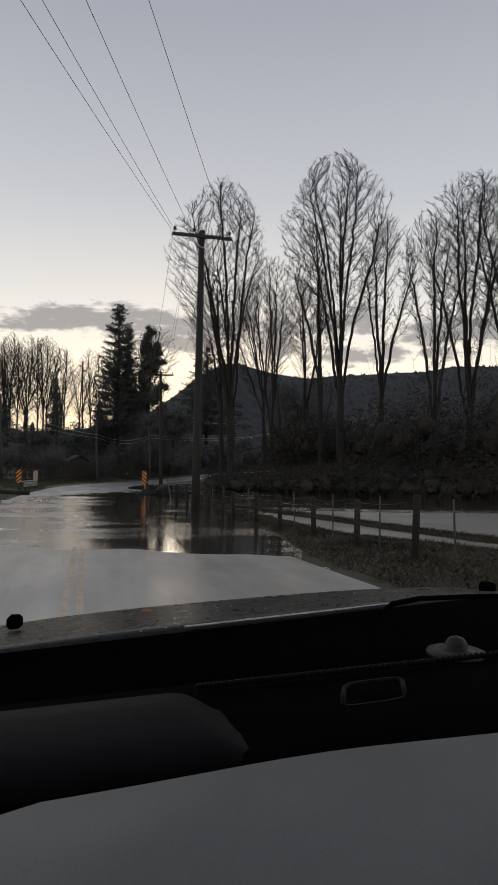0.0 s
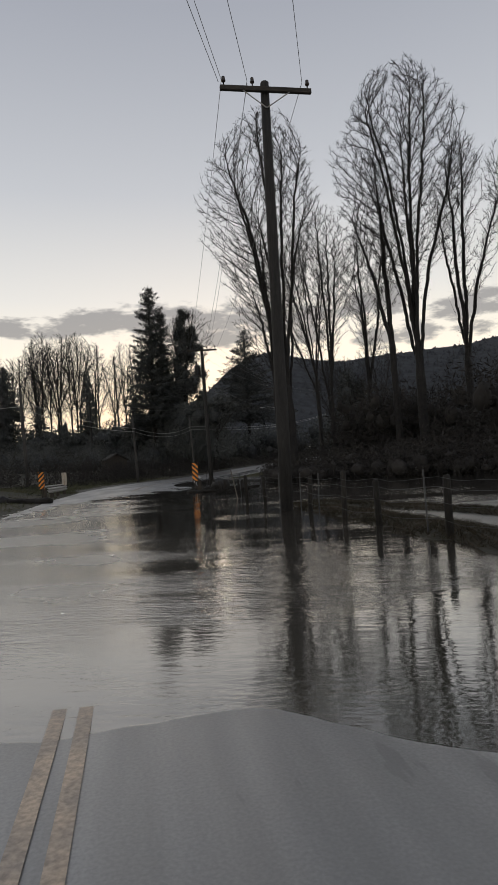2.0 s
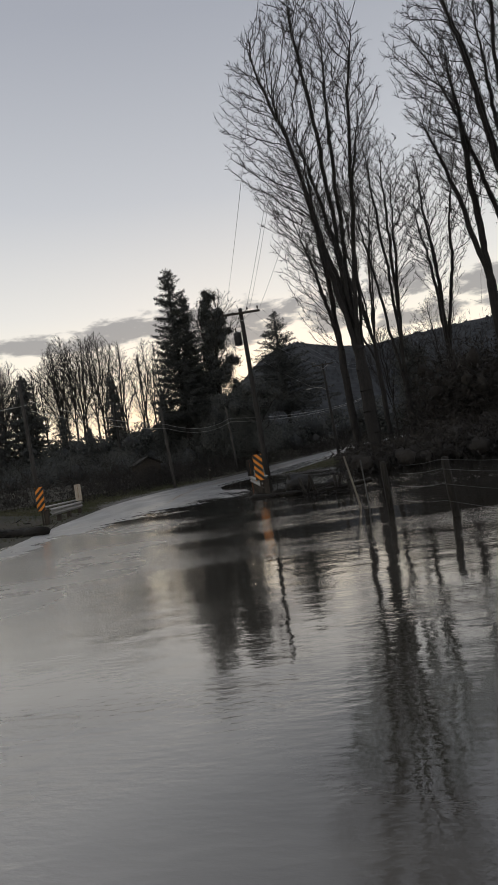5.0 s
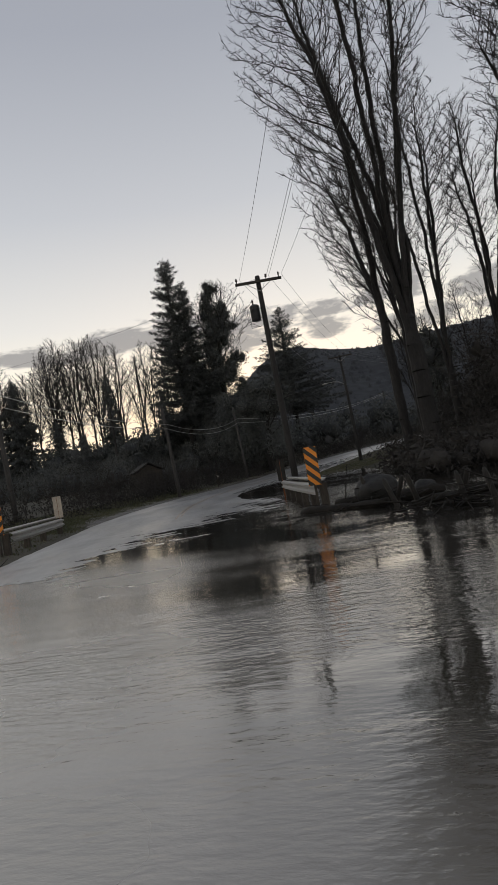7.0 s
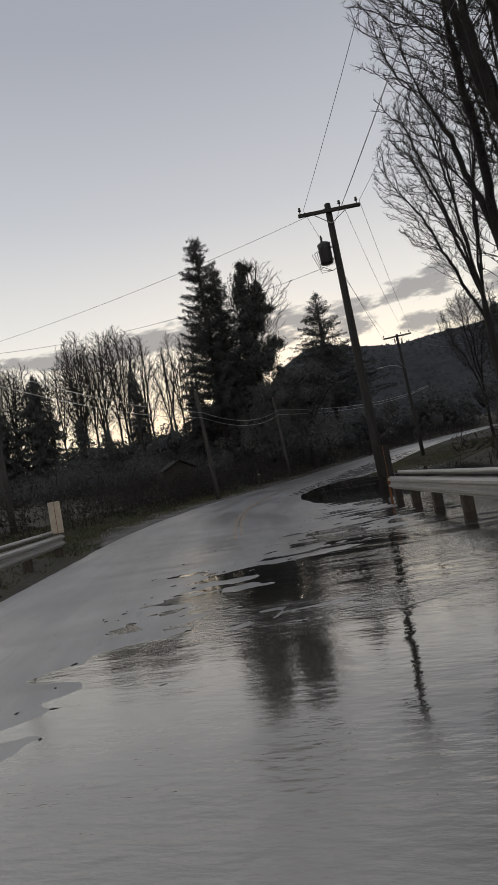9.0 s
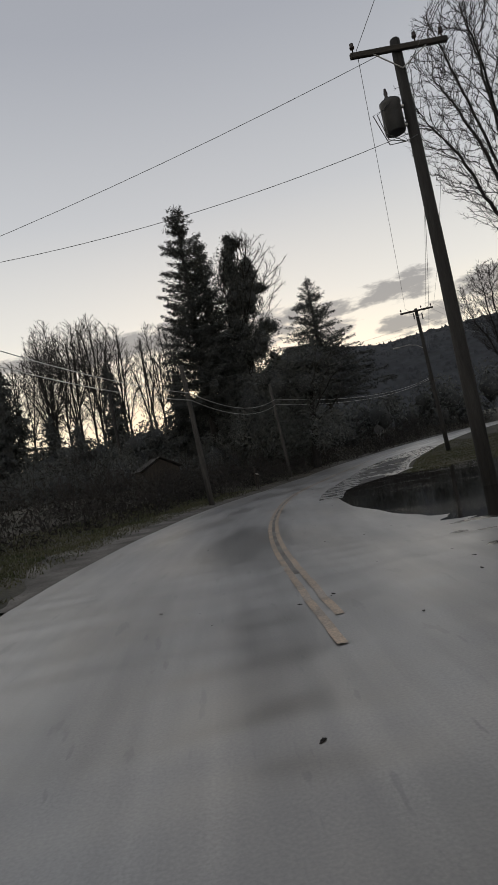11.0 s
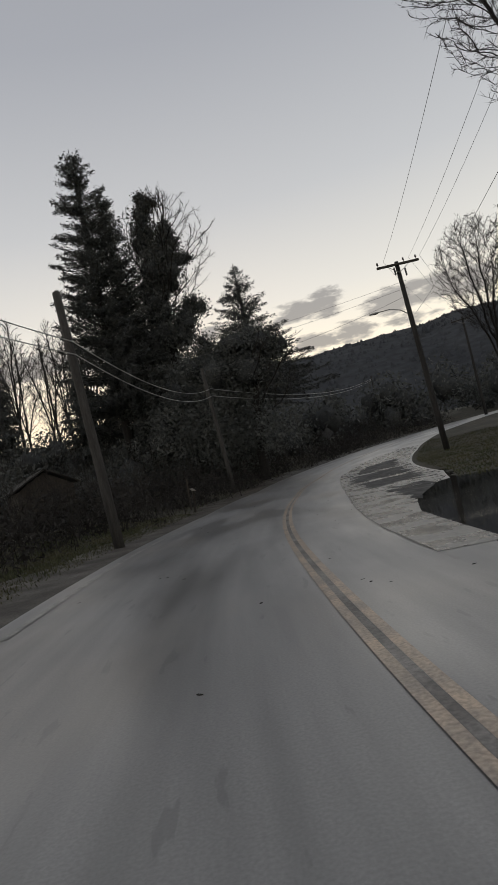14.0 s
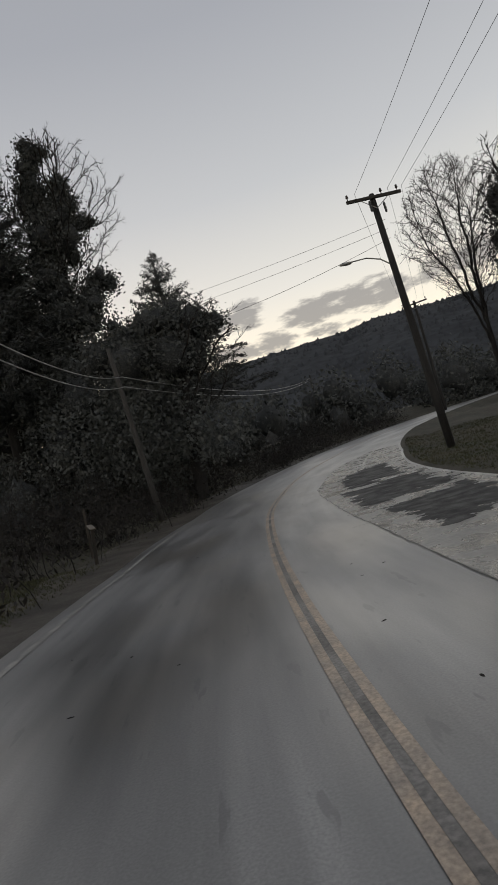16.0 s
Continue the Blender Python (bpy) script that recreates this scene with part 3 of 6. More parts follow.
tagged(ground, "wet winter grass and mud, rising to dark haze-tinted wooded hills", "ground", kind="structure")
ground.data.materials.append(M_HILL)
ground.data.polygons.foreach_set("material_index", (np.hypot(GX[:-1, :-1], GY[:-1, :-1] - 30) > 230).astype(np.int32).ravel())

# road strip
STRIP = smooth_line(CENTRE, 0.17)
S_TANG = np.gradient(STRIP, axis=0)
S_TANG /= np.linalg.norm(S_TANG, axis=1, keepdims=True)
S_SIDE = np.stack([S_TANG[:, 1], -S_TANG[:, 0]], 1)
DS = np.linspace(-HALF, HALF, 57)
DD = np.where(DS[None] > 0, DS[None] * half_right(STRIP[:, 1])[:, None] / HALF, DS[None])
rv = STRIP[:, None, :] + S_SIDE[:, None, :] * DD[:, :, None]
rz = road_z(np.repeat(STRIP[:, 1:2], len(DS), 1), DD)
ri = np.arange(len(STRIP) * len(DS)).reshape(len(STRIP), len(DS))
road = quads("road", np.concatenate([rv, rz[..., None]], -1).reshape(-1, 3), np.stack([ri[:-1, :-1], ri[:-1, 1:], ri[1:, 1:], ri[1:, :-1]], -1).reshape(-1, 4), M_ASPHALT, smooth=True)
uv_layer = road.data.uv_layers.new(name="along")
along = np.concatenate([[0], np.cumsum(np.linalg.norm(np.diff(STRIP, axis=0), axis=1))])
uv_all = np.stack([DD, np.repeat(along[:, None], len(DS), 1)], -1).reshape(-1, 2)
loop_vertex = np.empty(len(road.data.loops), np.int32)
road.data.loops.foreach_get("vertex_index", loop_vertex)
uv_layer.data.foreach_set("uv", uv_all[loop_vertex].astype(np.float32).ravel())
tagged(road, "wet dark asphalt two-lane country road, partly under flood water", "road", kind="structure")


def painted_line(offset, width, y0, y1, mat, name, label):
    ks = [k for k in range(len(ROAD)) if y0 <= ROAD[k, 1] <= y1]
    vs, fs = [], []
    for i, k in enumerate(ks):
        for s in (-0.5, 0.5):
            d = offset + s * width
            p = ROAD[k] + SIDE[k] * d
            vs.append((p[0], p[1], float(road_z(ROAD[k, 1], d)) + 0.008))
        if i:
            fs.append((2 * i - 2, 2 * i - 1, 2 * i + 1, 2 * i))
    return tagged(raw(name, vs, fs, mat), label, "road marking", "road markings", "structure")


for off in (-0.07, 0.07):
    painted_line(off, 0.075, -30, 16, M_YELLOW, "centre_line", "worn yellow centre line painted on wet asphalt")
    painted_line(off, 0.075, 43.5 + 6.0 * off, 130, M_YELLOW, "centre_line", "worn yellow centre line painted on wet asphalt")
painted_line(0.0, 0.062, 46.0, 104, M_WORN, "worn_strip", "dark worn asphalt between the centre lines")
painted_line(3.3, 0.11, 88, 130, M_WHITE, "edge_line", "worn white edge line painted on wet asphalt")
painted_line(-3.3, 0.11, 58, 130, M_WHITE, "edge_line", "worn white edge line painted on wet asphalt")

def crack(points, width, label):
    """A dark tar-filled crack lying on the asphalt: (distance along by y, offset from the centre)."""
    rng = random.Random(len(points))
    vs, fs = [], []
    for i, (y, d) in enumerate(points):
        k = int(np.abs(ROAD[:, 1] - y).argmin())
        for sgn in (-0.5, 0.5):
            yy, dd = (y + sgn * width * rng.uniform(0.5, 1.3), d) if abs(points[-1][1] - points[0][1]) > 1.5 else (y, d + sgn * width * rng.uniform(0.5, 1.3))
            q = ROAD[k] + TANG[k] * ((yy - ROAD[k, 1]) / TANG[k, 1]) + SIDE[k] * dd
            vs.append((q[0], q[1], float(road_z(yy, dd)) + 0.007))
        if i:
            fs.append((2 * i - 2, 2 * i - 1, 2 * i + 1, 2 * i))
    return tagged(raw("road_crack", vs, fs, M_TAR), label, "road crack", "cracks in the asphalt", "structure")


rc = random.Random(12)
crack([(50.5 + rc.uniform(-0.05, 0.05), 0.3 + 0.15 * k) for k in range(9)], 0.018, "dark ragged crack across the road")
crack([(66.5 + rc.uniform(-0.08, 0.08), 1.6 + 0.2 * k) for k in range(14)], 0.02, "dark patch seam across the lane")
crack([(72.5 + rc.uniform(-0.08, 0.08), 1.4 + 0.2 * k) for k in range(16)], 0.02, "dark patch seam across the lane")

def shoulder(y0, y1):
    """The strip of washed-out mud and gravel along the road's left edge."""
    ks = [k for k in range(0, len(ROAD), 2) if y0 <= ROAD[k, 1] <= y1]
    m = 9
    pts = []
    for k in ks:
        wide = 1.9 * min(1.0, (ROAD[k, 1] - y0) / 5, (y1 - ROAD[k, 1]) / 8) + 0.35 * float(wave(ROAD[k, 1], 0.0, 2.2)) + 0.12 * float(wave(ROAD[k, 1], 3.0, 0.5))
        for j in range(m + 1):
            pts.append(ROAD[k] - SIDE[k] * (HALF + 0.004 + max(0.2, wide) * j / m))
    pts = np.array(pts)
    z = land_z(pts[:, 0], pts[:, 1])
    edge = np.tile(np.arange(m + 1) / m, len(ks))
    z = z + np.where(edge == 0, -0.004, np.where(edge == 1, -0.03, 0.016))
    idx2 = np.arange(len(pts)).reshape(len(ks), m + 1)
    ob = quads("shoulder", np.concatenate([pts, z[:, None]], 1), np.stack([idx2[:-1, :-1], idx2[1:, :-1], idx2[1:, 1:], idx2[:-1, 1:]], -1).reshape(-1, 4), M_SHOULDER, smooth=True)
    return tagged(ob, "brown muddy gravel shoulder beside the wet road", "shoulder", kind="structure")


shoulder(47, 118)


def road_patch(y0, y1, d0, d1, slant, seed, broken=0.22):
    """A worn strip where the top coat has come away; its rim is ragged and its ends run aslant."""
    n, m = 84, 36
    rng = np.random.default_rng(seed)
    vs, fs = [], []
    for i in range(n + 1):
        for j in range(m + 1):
            f, g = i / n, j / m
            y = y0 + (y1 - y0) * f + slant * (g - 0.5) + rng.normal() * 0.012
            d = d0 + (d1 - d0) * g + rng.normal() * 0.012
            k = int(np.abs(ROAD[:, 1] - y).argmin())
            q = ROAD[k] + TANG[k] * ((y - ROAD[k, 1]) / TANG[k, 1]) + SIDE[k] * d
            vs.append((q[0], q[1], float(road_z(y, d)) + 0.009))
            rim = 4.5 * min(f, 1 - f, g, 1 - g)
            worn = 0.42 * float(wave(q[0], q[1], 0.55, seed)) + 0.34 * float(wave(q[0] * 0.5, q[1], 0.17, seed + 4)) + rng.normal() * 0.05
            if i and j and rim + worn > broken:
                o = i * (m + 1) + j
                fs.append((o - m - 2, o - m - 1, o, o - 1))
    return tagged(raw("road_patch", vs, fs, M_PATCH), "rough dark worn patch in the wet asphalt", "road patch", "patches in the asphalt", "structure")


road_patch(70.6, 74.8, 2.3, 4.5, 1.2, 1)
road_patch(75.2, 80.0, 2.1, 4.7, 1.2, 2)
road_patch(80.3, 87.0, 2.4, 4.4, 1.5, 3)
road_patch(61.0, 69.5, 2.5, 4.0, 0.8, 4, 0.55)


def pull_out(y0, y1):
    """The older, wetter surface of the pull-out, meeting the lane along a clean curved seam."""
    ys, m = np.arange(y0, y1, 0.15), 40
    lane_edge = np.interp(ys, SEAM_Y, SEAM_D)
    far = np.where(ys < 69.5, np.interp(ys, [58, 62, 65, 67.5, 69.5], [2.2, 2.4, 3.0, 3.9, 4.6]), half_right(ys) - 0.12)
    d = lane_edge[:, None] + (np.maximum(far, lane_edge + 0.05) - lane_edge)[:, None] * np.linspace(0, 1, m)[None]
    k = np.abs(ROAD[:, 1][None] - ys[:, None]).argmin(1)
    at = ROAD[k] + TANG[k] * ((ys - ROAD[k, 1]) / TANG[k, 1])[:, None]
    xy = at[:, None] + SIDE[k][:, None] * d[:, :, None]
    z = road_z(np.repeat(ys[:, None], m, 1), d) + 0.005
    i = np.arange(len(ys) * m).reshape(len(ys), m)
    ob = quads("pull_out", np.concatenate([xy, z[..., None]], -1).reshape(-1, 3), np.stack([i[:-1, :-1], i[:-1, 1:], i[1:, 1:], i[1:, :-1]], -1).reshape(-1, 4), M_FILM, smooth=True)
    return tagged(ob, "older shining wet asphalt of a roadside pull-out", "pavement", kind="structure")


SEAM_Y, SEAM_D = [58, 61.4, 64, 68, 72, 78, 83, 90, 96], [1.2, 1.3, 1.45, 1.65, 1.76, 1.70, 1.5, 1.9, 3.2]
pull_out(58, 95)
crack([(58.2 + 0.4 * k, float(np.interp(58.2 + 0.4 * k, SEAM_Y, SEAM_D)) + rc.uniform(-0.015, 0.015)) for k in range(88)], 0.03, "dark seam between lane and pull-out")

# flood water: one level sheet
def water_axis(lo, hi, fine_lo, fine_hi, fine, coarse):
    return np.concatenate([np.linspace(lo, fine_lo, coarse, endpoint=False), np.arange(fine_lo, fine_hi, fine), np.linspace(fine_hi, hi, coarse)])


wx, wy = water_axis(-75, 75, -17.5, 5, 0.105, 10), water_axis(-20, 48.5, 5, 42, 0.105, 8)
WX, WY = np.meshgrid(wx, wy)
inner = step(-17.4, -16, WX) * (1 - step(3, 5, WX)) * step(5, 8, WY) * (1 - step(40, 42, WY))
u, v = 0.957 * WX + 0.289 * WY, -0.289 * WX + 0.957 * WY
gust = np.clip(0.15 + 0.85 * step(9, 17, WY) * (0.75 + 0.4 * wave(u * 0.8, v * 1.4, 2.6, 4.0)), 0, 1.3)
WZ = inner * gust * 0.5 * (0.0048 * wave(u * 0.6, v, 0.14, 1.0) + 0.0034 * wave(u * 0.7 + 0.4 * v, v - 0.3 * u, 0.115, 7.0))
nwx, nwy = len(wx), len(wy)
wi = np.arange(nwx * nwy).reshape(nwy, nwx)
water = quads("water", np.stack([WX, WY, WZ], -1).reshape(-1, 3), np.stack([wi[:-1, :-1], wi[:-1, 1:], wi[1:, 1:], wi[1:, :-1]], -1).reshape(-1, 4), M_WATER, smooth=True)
tagged(water, "murky brown flood water with small ripples", "flood water", kind="structure")
px, py = np.linspace(-20, 30, 20), np.linspace(48.5, 74, 20)
PX, PY = np.meshgrid(px, py)
pi = np.arange(400).reshape(20, 20)
puddle = quads("water_puddle", np.stack([PX, PY, 0 * PX], -1).reshape(-1, 3), np.stack([pi[:-1, :-1], pi[:-1, 1:], pi[1:, 1:], pi[1:, :-1]], -1).reshape(-1, 4), M_PUDDLE)
tagged(puddle, "still dark puddle along the road edge", "puddle", kind="structure")


# ---------------------------------------------------------------- utility poles and wires
def insulator(parent, x, z):
    part("insulator", lathe([(0.018, 0), (0.018, 0.10), (0.055, 0.11), (0.06, 0.15), (0.035, 0.17), (0.05, 0.19), (0.045, 0.23), (0.02, 0.25)], pose(x, 0, z), 10), M_PORCELAIN, parent, "brown porcelain pin insulator", True)


def utility_pole(x, y, height, turn, lean=(0, 0), arm_length=2.44, pins=(-1.12, -0.62, 1.12), arm_z=None, label="weathered wooden utility pole with one crossarm", base_r=0.17, top_r=0.115, braces=True, wood=None):
    z = land(x, y) - 0.3
    p = empty("utility_pole", pose(x, y, z, lean[0], lean[1], turn), label, "utility pole", "utility poles along the road")
    h = height - z
    part("pole", lathe([(base_r, 0), (base_r * 0.97, h * 0.25), (base_r * 0.85, h * 0.6), (top_r, h - 0.03), (top_r * 0.8, h)], None, 14), wood or M_POLE, p, "", True)
    if pins:
        az = arm_z - z
        arm = part("crossarm", box((arm_length, 0.10, 0.13), pose(0, -0.16, az), 0.012), M_ARM, p, "dark timber crossarm")
        for q in pins:
            insulator(arm, q, az + 0.06)
            arm.children[-1].location.y = -0.16
        if braces:
            for s in (-1, 1):
                tubes("brace", [(s * 0.62, -0.19, az - 0.06, 0, -0.15, az - 0.48, 0.016, 0.016)], M_STEEL, p, 5)
    return p, z


def transformer(parent, z, x=-0.42):
    can = part("transformer", lathe([(0.20, 0), (0.235, 0.02), (0.235, 0.66), (0.245, 0.68), (0.245, 0.74), (0.16, 0.80), (0.05, 0.82)], pose(x, 0, z), 16), M_DARKMETAL, parent, "grey pole-mounted transformer can", True)
    part("bushing", lathe([(0.03, 0), (0.055, 0.05), (0.035, 0.10), (0.05, 0.15), (0.025, 0.28)], pose(x - 0.05, 0, z + 0.80), 8), M_PORCELAIN, can, "", True)
    part("bracket", box((0.30, 0.08, 0.06), pose(x / 2 - 0.02, 0, z + 0.6), 0.01), M_STEEL, can)
    part("bracket", box((0.30, 0.08, 0.06), pose(x / 2 - 0.02, 0, z + 0.15), 0.01), M_STEEL, can)
    for k in range(3):
        pts = [(x - 0.1 * k, -0.2, z + 0.7 - 0.1 * k), (x - 0.34 - 0.1 * k, -0.28, z + 0.35), (x - 0.30, -0.3, z - 0.15 - 0.12 * k), (x + 0.1, -0.25, z - 0.35), (0, -0.15, z - 0.2)]
        pipe("lead_wire", pts, 0.012, M_WIRE, can)


POLES = {"one": (-2.32, 23.4, 11.35), "two": (-9.1, 53.6, 10.6), "three": (-4.75, 85.1, 11.15)}
P0 = (-4.75, -16.0, 12.3)
utility_pole(*P0, 0, arm_z=12.0, pins=(-1.15, 0.15, 1.15), label="weathered wooden utility pole behind the flooded stretch")
utility_pole(*POLES["one"], 14, arm_z=11.05, pins=(-1.12, -0.36, 1.12), lean=(0.3, 0.6), label="tall weathered utility pole standing in flood water beside a fence")
pole2, pz2 = utility_pole(*POLES["two"], 10, arm_z=10.28, arm_length=2.3, pins=(-1.07, 0.40, 1.03), lean=(1.2, -0.9), label="weathered utility pole with crossarm and grey transformer")
transformer(pole2, 8.4 - pz2)
pole3, pz3 = utility_pole(*POLES["three"], 4, arm_z=10.95, pins=(-1.14, 0.36, 1.08), lean=(0, -1.5), label="utility pole with crossarm and street lamp arm")
# equipment under the third crossarm, and its lamp on a bent arm
for s, zz in ((0.32, -0.75), (-0.28, -0.6)):
    part("cutout", lathe([(0.03, 0), (0.06, 0.08), (0.04, 0.14), (0.06, 0.2), (0.04, 0.28), (0.06, 0.34), (0.03, 0.45)], pose(s, -0.2, 10.95 - pz3 + zz), 8), M_DARKMETAL, pole3, "dark fuse cutout", True)
arm_pts = [(0.0, 0.0, 8.05 - pz3), (-0.5, -0.05, 8.42 - pz3), (-1.1, -0.1, 8.58 - pz3), (-1.9, -0.15, 8.55 - pz3)]
lamp_arm = pipe("lamp_arm", arm_pts, 0.027, M_STEEL, pole3, 6)
bm = lathe([(0.02, -0.28), (0.075, -0.2), (0.12, 0.05), (0.10, 0.2), (0.03, 0.28)], pose(-2.05, -0.15, 8.53 - pz3, 0, 90, 0) @ Matrix.Diagonal((0.6, 1, 1, 1)), 10)
part("lamp_head", bm, M_STEEL, lamp_arm, "grey cobra-head lamp, unlit", True)

# far poles that carry the wires on
P4, P5, P6, LEFT1 = (9.5, 116.0, 13.0), (3.3, 139.0, 11.7), (-34.0, 96.0, 12.0), (-23.4, 52.6, 8.4)
utility_pole(*P4, -35, arm_z=12.7, label="distant utility pole at the bend")
utility_pole(*P5, 0, pins=(), label="distant plain wooden pole against dark woods")
utility_pole(*P6, 60, pins=(), label="distant plain wooden pole among the trees")
utility_pole(*LEFT1, 0, lean=(0, -2), pins=(), base_r=0.14, top_r=0.10, label="plain wooden service pole behind the guardrail", wood=M_GREYPOLE)
utility_pole(-18.85, 67.3, 7.05, 0, lean=(0, -2.2), pins=(), base_r=0.14, top_r=0.105, label="plain leaning wooden pole on the verge", wood=M_GREYPOLE)
utility_pole(-16.85, 88.0, 8.3, 0, lean=(0, -2.5), pins=(), base_r=0.13, top_r=0.095, label="short plain wooden pole on the verge", wood=M_GREYPOLE)


def wire(a, b, sag, radius=0.0075, mat=None, name="overhead_wire", label="thin dark overhead power line"):
    a, b = np.array(a, float), np.array(b, float)
    t = np.linspace(0, 1, 25)[:, None]
    p = a + (b - a) * t
    p[:, 2] -= sag * 4 * (t * (1 - t))[:, 0]
    ob = pipe(name, p, radius, mat or M_WIRE)
    return tagged(ob, label, "cable", "overhead wires")


def pin(place, turn, off, z):
    return (place[0] + math.cos(radians(turn)) * off + 0.16 * math.sin(radians(turn)), place[1] + math.sin(radians(turn)) * off - 0.16 * math.cos(radians(turn)), z)


A1, A2, A3 = POLES["one"], POLES["two"], POLES["three"]
for o0, o1, o2, z0 in ((-0.95, -1.04, -1.07, 11.6), (0.15, -0.36, 0.40, 12.26), (1.15, 1.12, 1.03, 12.26)):
    wire(pin(P0, 0, o0, z0), pin(A1, 14, o1, 11.31), 0.55)
    wire(pin(A1, 14, o1, 11.31), pin(A2, 10, o2, 10.54), 0.5)
    wire(pin(A2, 10, o2, 10.54), pin(A3, 4, o2, 11.21), 0.5)
    wire(pin(A3, 4, o2, 11.21), pin(P4, -35, o2, 12.95), 0.6)
wire(pin(P0, 0, -1.5, 10.8), pin(A1, 14, -1.12, 11.25), 0.6)
wire(pin(A1, 14, -0.36, 11.25), (A2[0] - 0.1, A2[1] - 0.14, 9.7), 0.5)
wire((A2[0], A2[1] - 0.15, 7.9), (A3[0], A3[1] - 0.15, 8.0), 0.5)
wire((A3[0], A3[1], 10.0), (P6[0], P6[1], 11.7), 0.8)
wire((A3[0], A3[1], 9.6), (P6[0], P6[1], 11.3), 0.9)
wire((A3[0], A3[1], 9.2), (-16.9, 88.0, 8.1), 0.4, 0.009)
wire((A2[0], A2[1], 10.6), (LEFT1[0] - 24, LEFT1[1] + 6, 10.4), 1.35)
wire((A2[0] - 0.2, A2[1], 8.45), (LEFT1[0] + 0.2, LEFT1[1], 7.8), 0.5)
wire((LEFT1[0] + 0.2, LEFT1[1], 7.8), (LEFT1[0] - 24, LEFT1[1] + 6, 9.0), 0.6)
for z1, z2, z3, z4 in ((7.1, 5.65, 6.95, 11.3), (6.5, 5.3, 6.5, 11.1)):
    wire((LEFT1[0] + 0.3, LEFT1[1], z1), (-18.95, 67.3, z2), 0.35, 0.015, M_CABLE, "phone_cable", "sagging pale grey phone cable")
    wire((-18.95, 67.3, z2), (-16.95, 88.0, z3), 0.75, 0.015, M_CABLE, "phone_cable", "sagging pale grey phone cable")
    wire((-16.95, 88.0, z3), (P5[0], P5[1], z4), 1.15, 0.022, M_CABLE, "phone_cable", "sagging pale grey phone cable")
wire((LEFT1[0], LEFT1[1], 6.9), (LEFT1[0] - 26, LEFT1[1] - 6, 7.2), 0.5, 0.015, M_CABLE, "phone_cable", "sagging pale grey phone cable")


# ---------------------------------------------------------------- bridge guardrails and markers
def rail_profile():
    """Half a W-beam, as (outwards, up)."""
    return [(0.0, -0.155), (0.0, -0.135), (0.075, -0.105), (0.08, -0.06), (0.015, -0.02), (0.015, 0.02), (0.08, 0.06), (0.075, 0.105), (0.0, 0.135), (0.0, 0.155)]


def guardrail(points, side, name_label, rise=0.66, top_pipe=True):
    """A W-beam on timber posts along a line; side: +1 if traffic passes on its left."""
    pts = smooth_line(points, 0.5)
    tang = np.gradient(pts, axis=0)
    tang /= np.linalg.norm(tang, axis=1, keepdims=True)
    nrm = np.stack([-tang[:, 1], tang[:, 0]], 1) * side
    rail = empty("guardrail", pose(*pts[0], 0), name_label, "guardrail", "bridge guardrails")
    o = Vector((*pts[0], 0))
    bm = bmesh.new()
    prof = rail_profile()
    z = rise
    for t in (0.0, 0.006):
        rows = []
        for p, n in zip(pts, nrm):
            rows.append([bm.verts.new((p[0] + n[0] * (u + t) - o.x, p[1] + n[1] * (u + t) - o.y, z + v)) for u, v in prof])
        for a, b in zip(rows, rows[1:]):
            for k in range(len(prof) - 1):
                bm.faces.new((a[k], b[k], b[k + 1], a[k + 1]))
    part("beam", bm, M_STEEL, rail, "galvanised W-shaped steel beam", False)
    if top_pipe:
        back = [(p[0] - n[0] * 0.22 - o.x, p[1] - n[1] * 0.22 - o.y, z + 0.21) for p, n in zip(pts, nrm)]
        pipe("top_rail", back, 0.05, M_STEEL, rail, 8)
    n_posts = max(3, int(len(pts) * 0.5 / 1.25))
    for k in range(n_posts):
        i = int(k * (len(pts) - 1) / (n_posts - 1))
        ang = math.degrees(math.atan2(tang[i, 1], tang[i, 0]))
        c = pts[i] - nrm[i] * 0.11
        part("post", box((0.15, 0.18, 1.6), pose(c[0] - o.x, c[1] - o.y, z - 0.66, 0, 0, ang), 0.012), M_TIMBER, rail, "dark timber post")
        part("bolt", lathe([(0.02, 0), (0.02, 0.012), (0.008, 0.018)], pose(pts[i][0] + nrm[i][0] * 0.022 - o.x, pts[i][1] + nrm[i][1] * 0.022 - o.y, z, 90, 0, ang + (180 if side > 0 else 0)), 6), M_STEEL, rail)
    return rail


guardrail([(-7.45, 38.6), (-8.25, 42.5), (-9.05, 46.6)], 1, "weathered W-beam guardrail on dark timber posts by flood water", 0.46)
guardrail([(-15.95, 39.4), (-16.55, 42.2), (-17.2, 45.0)], -1, "weathered W-beam guardrail on dark timber posts by grass", 0.50)


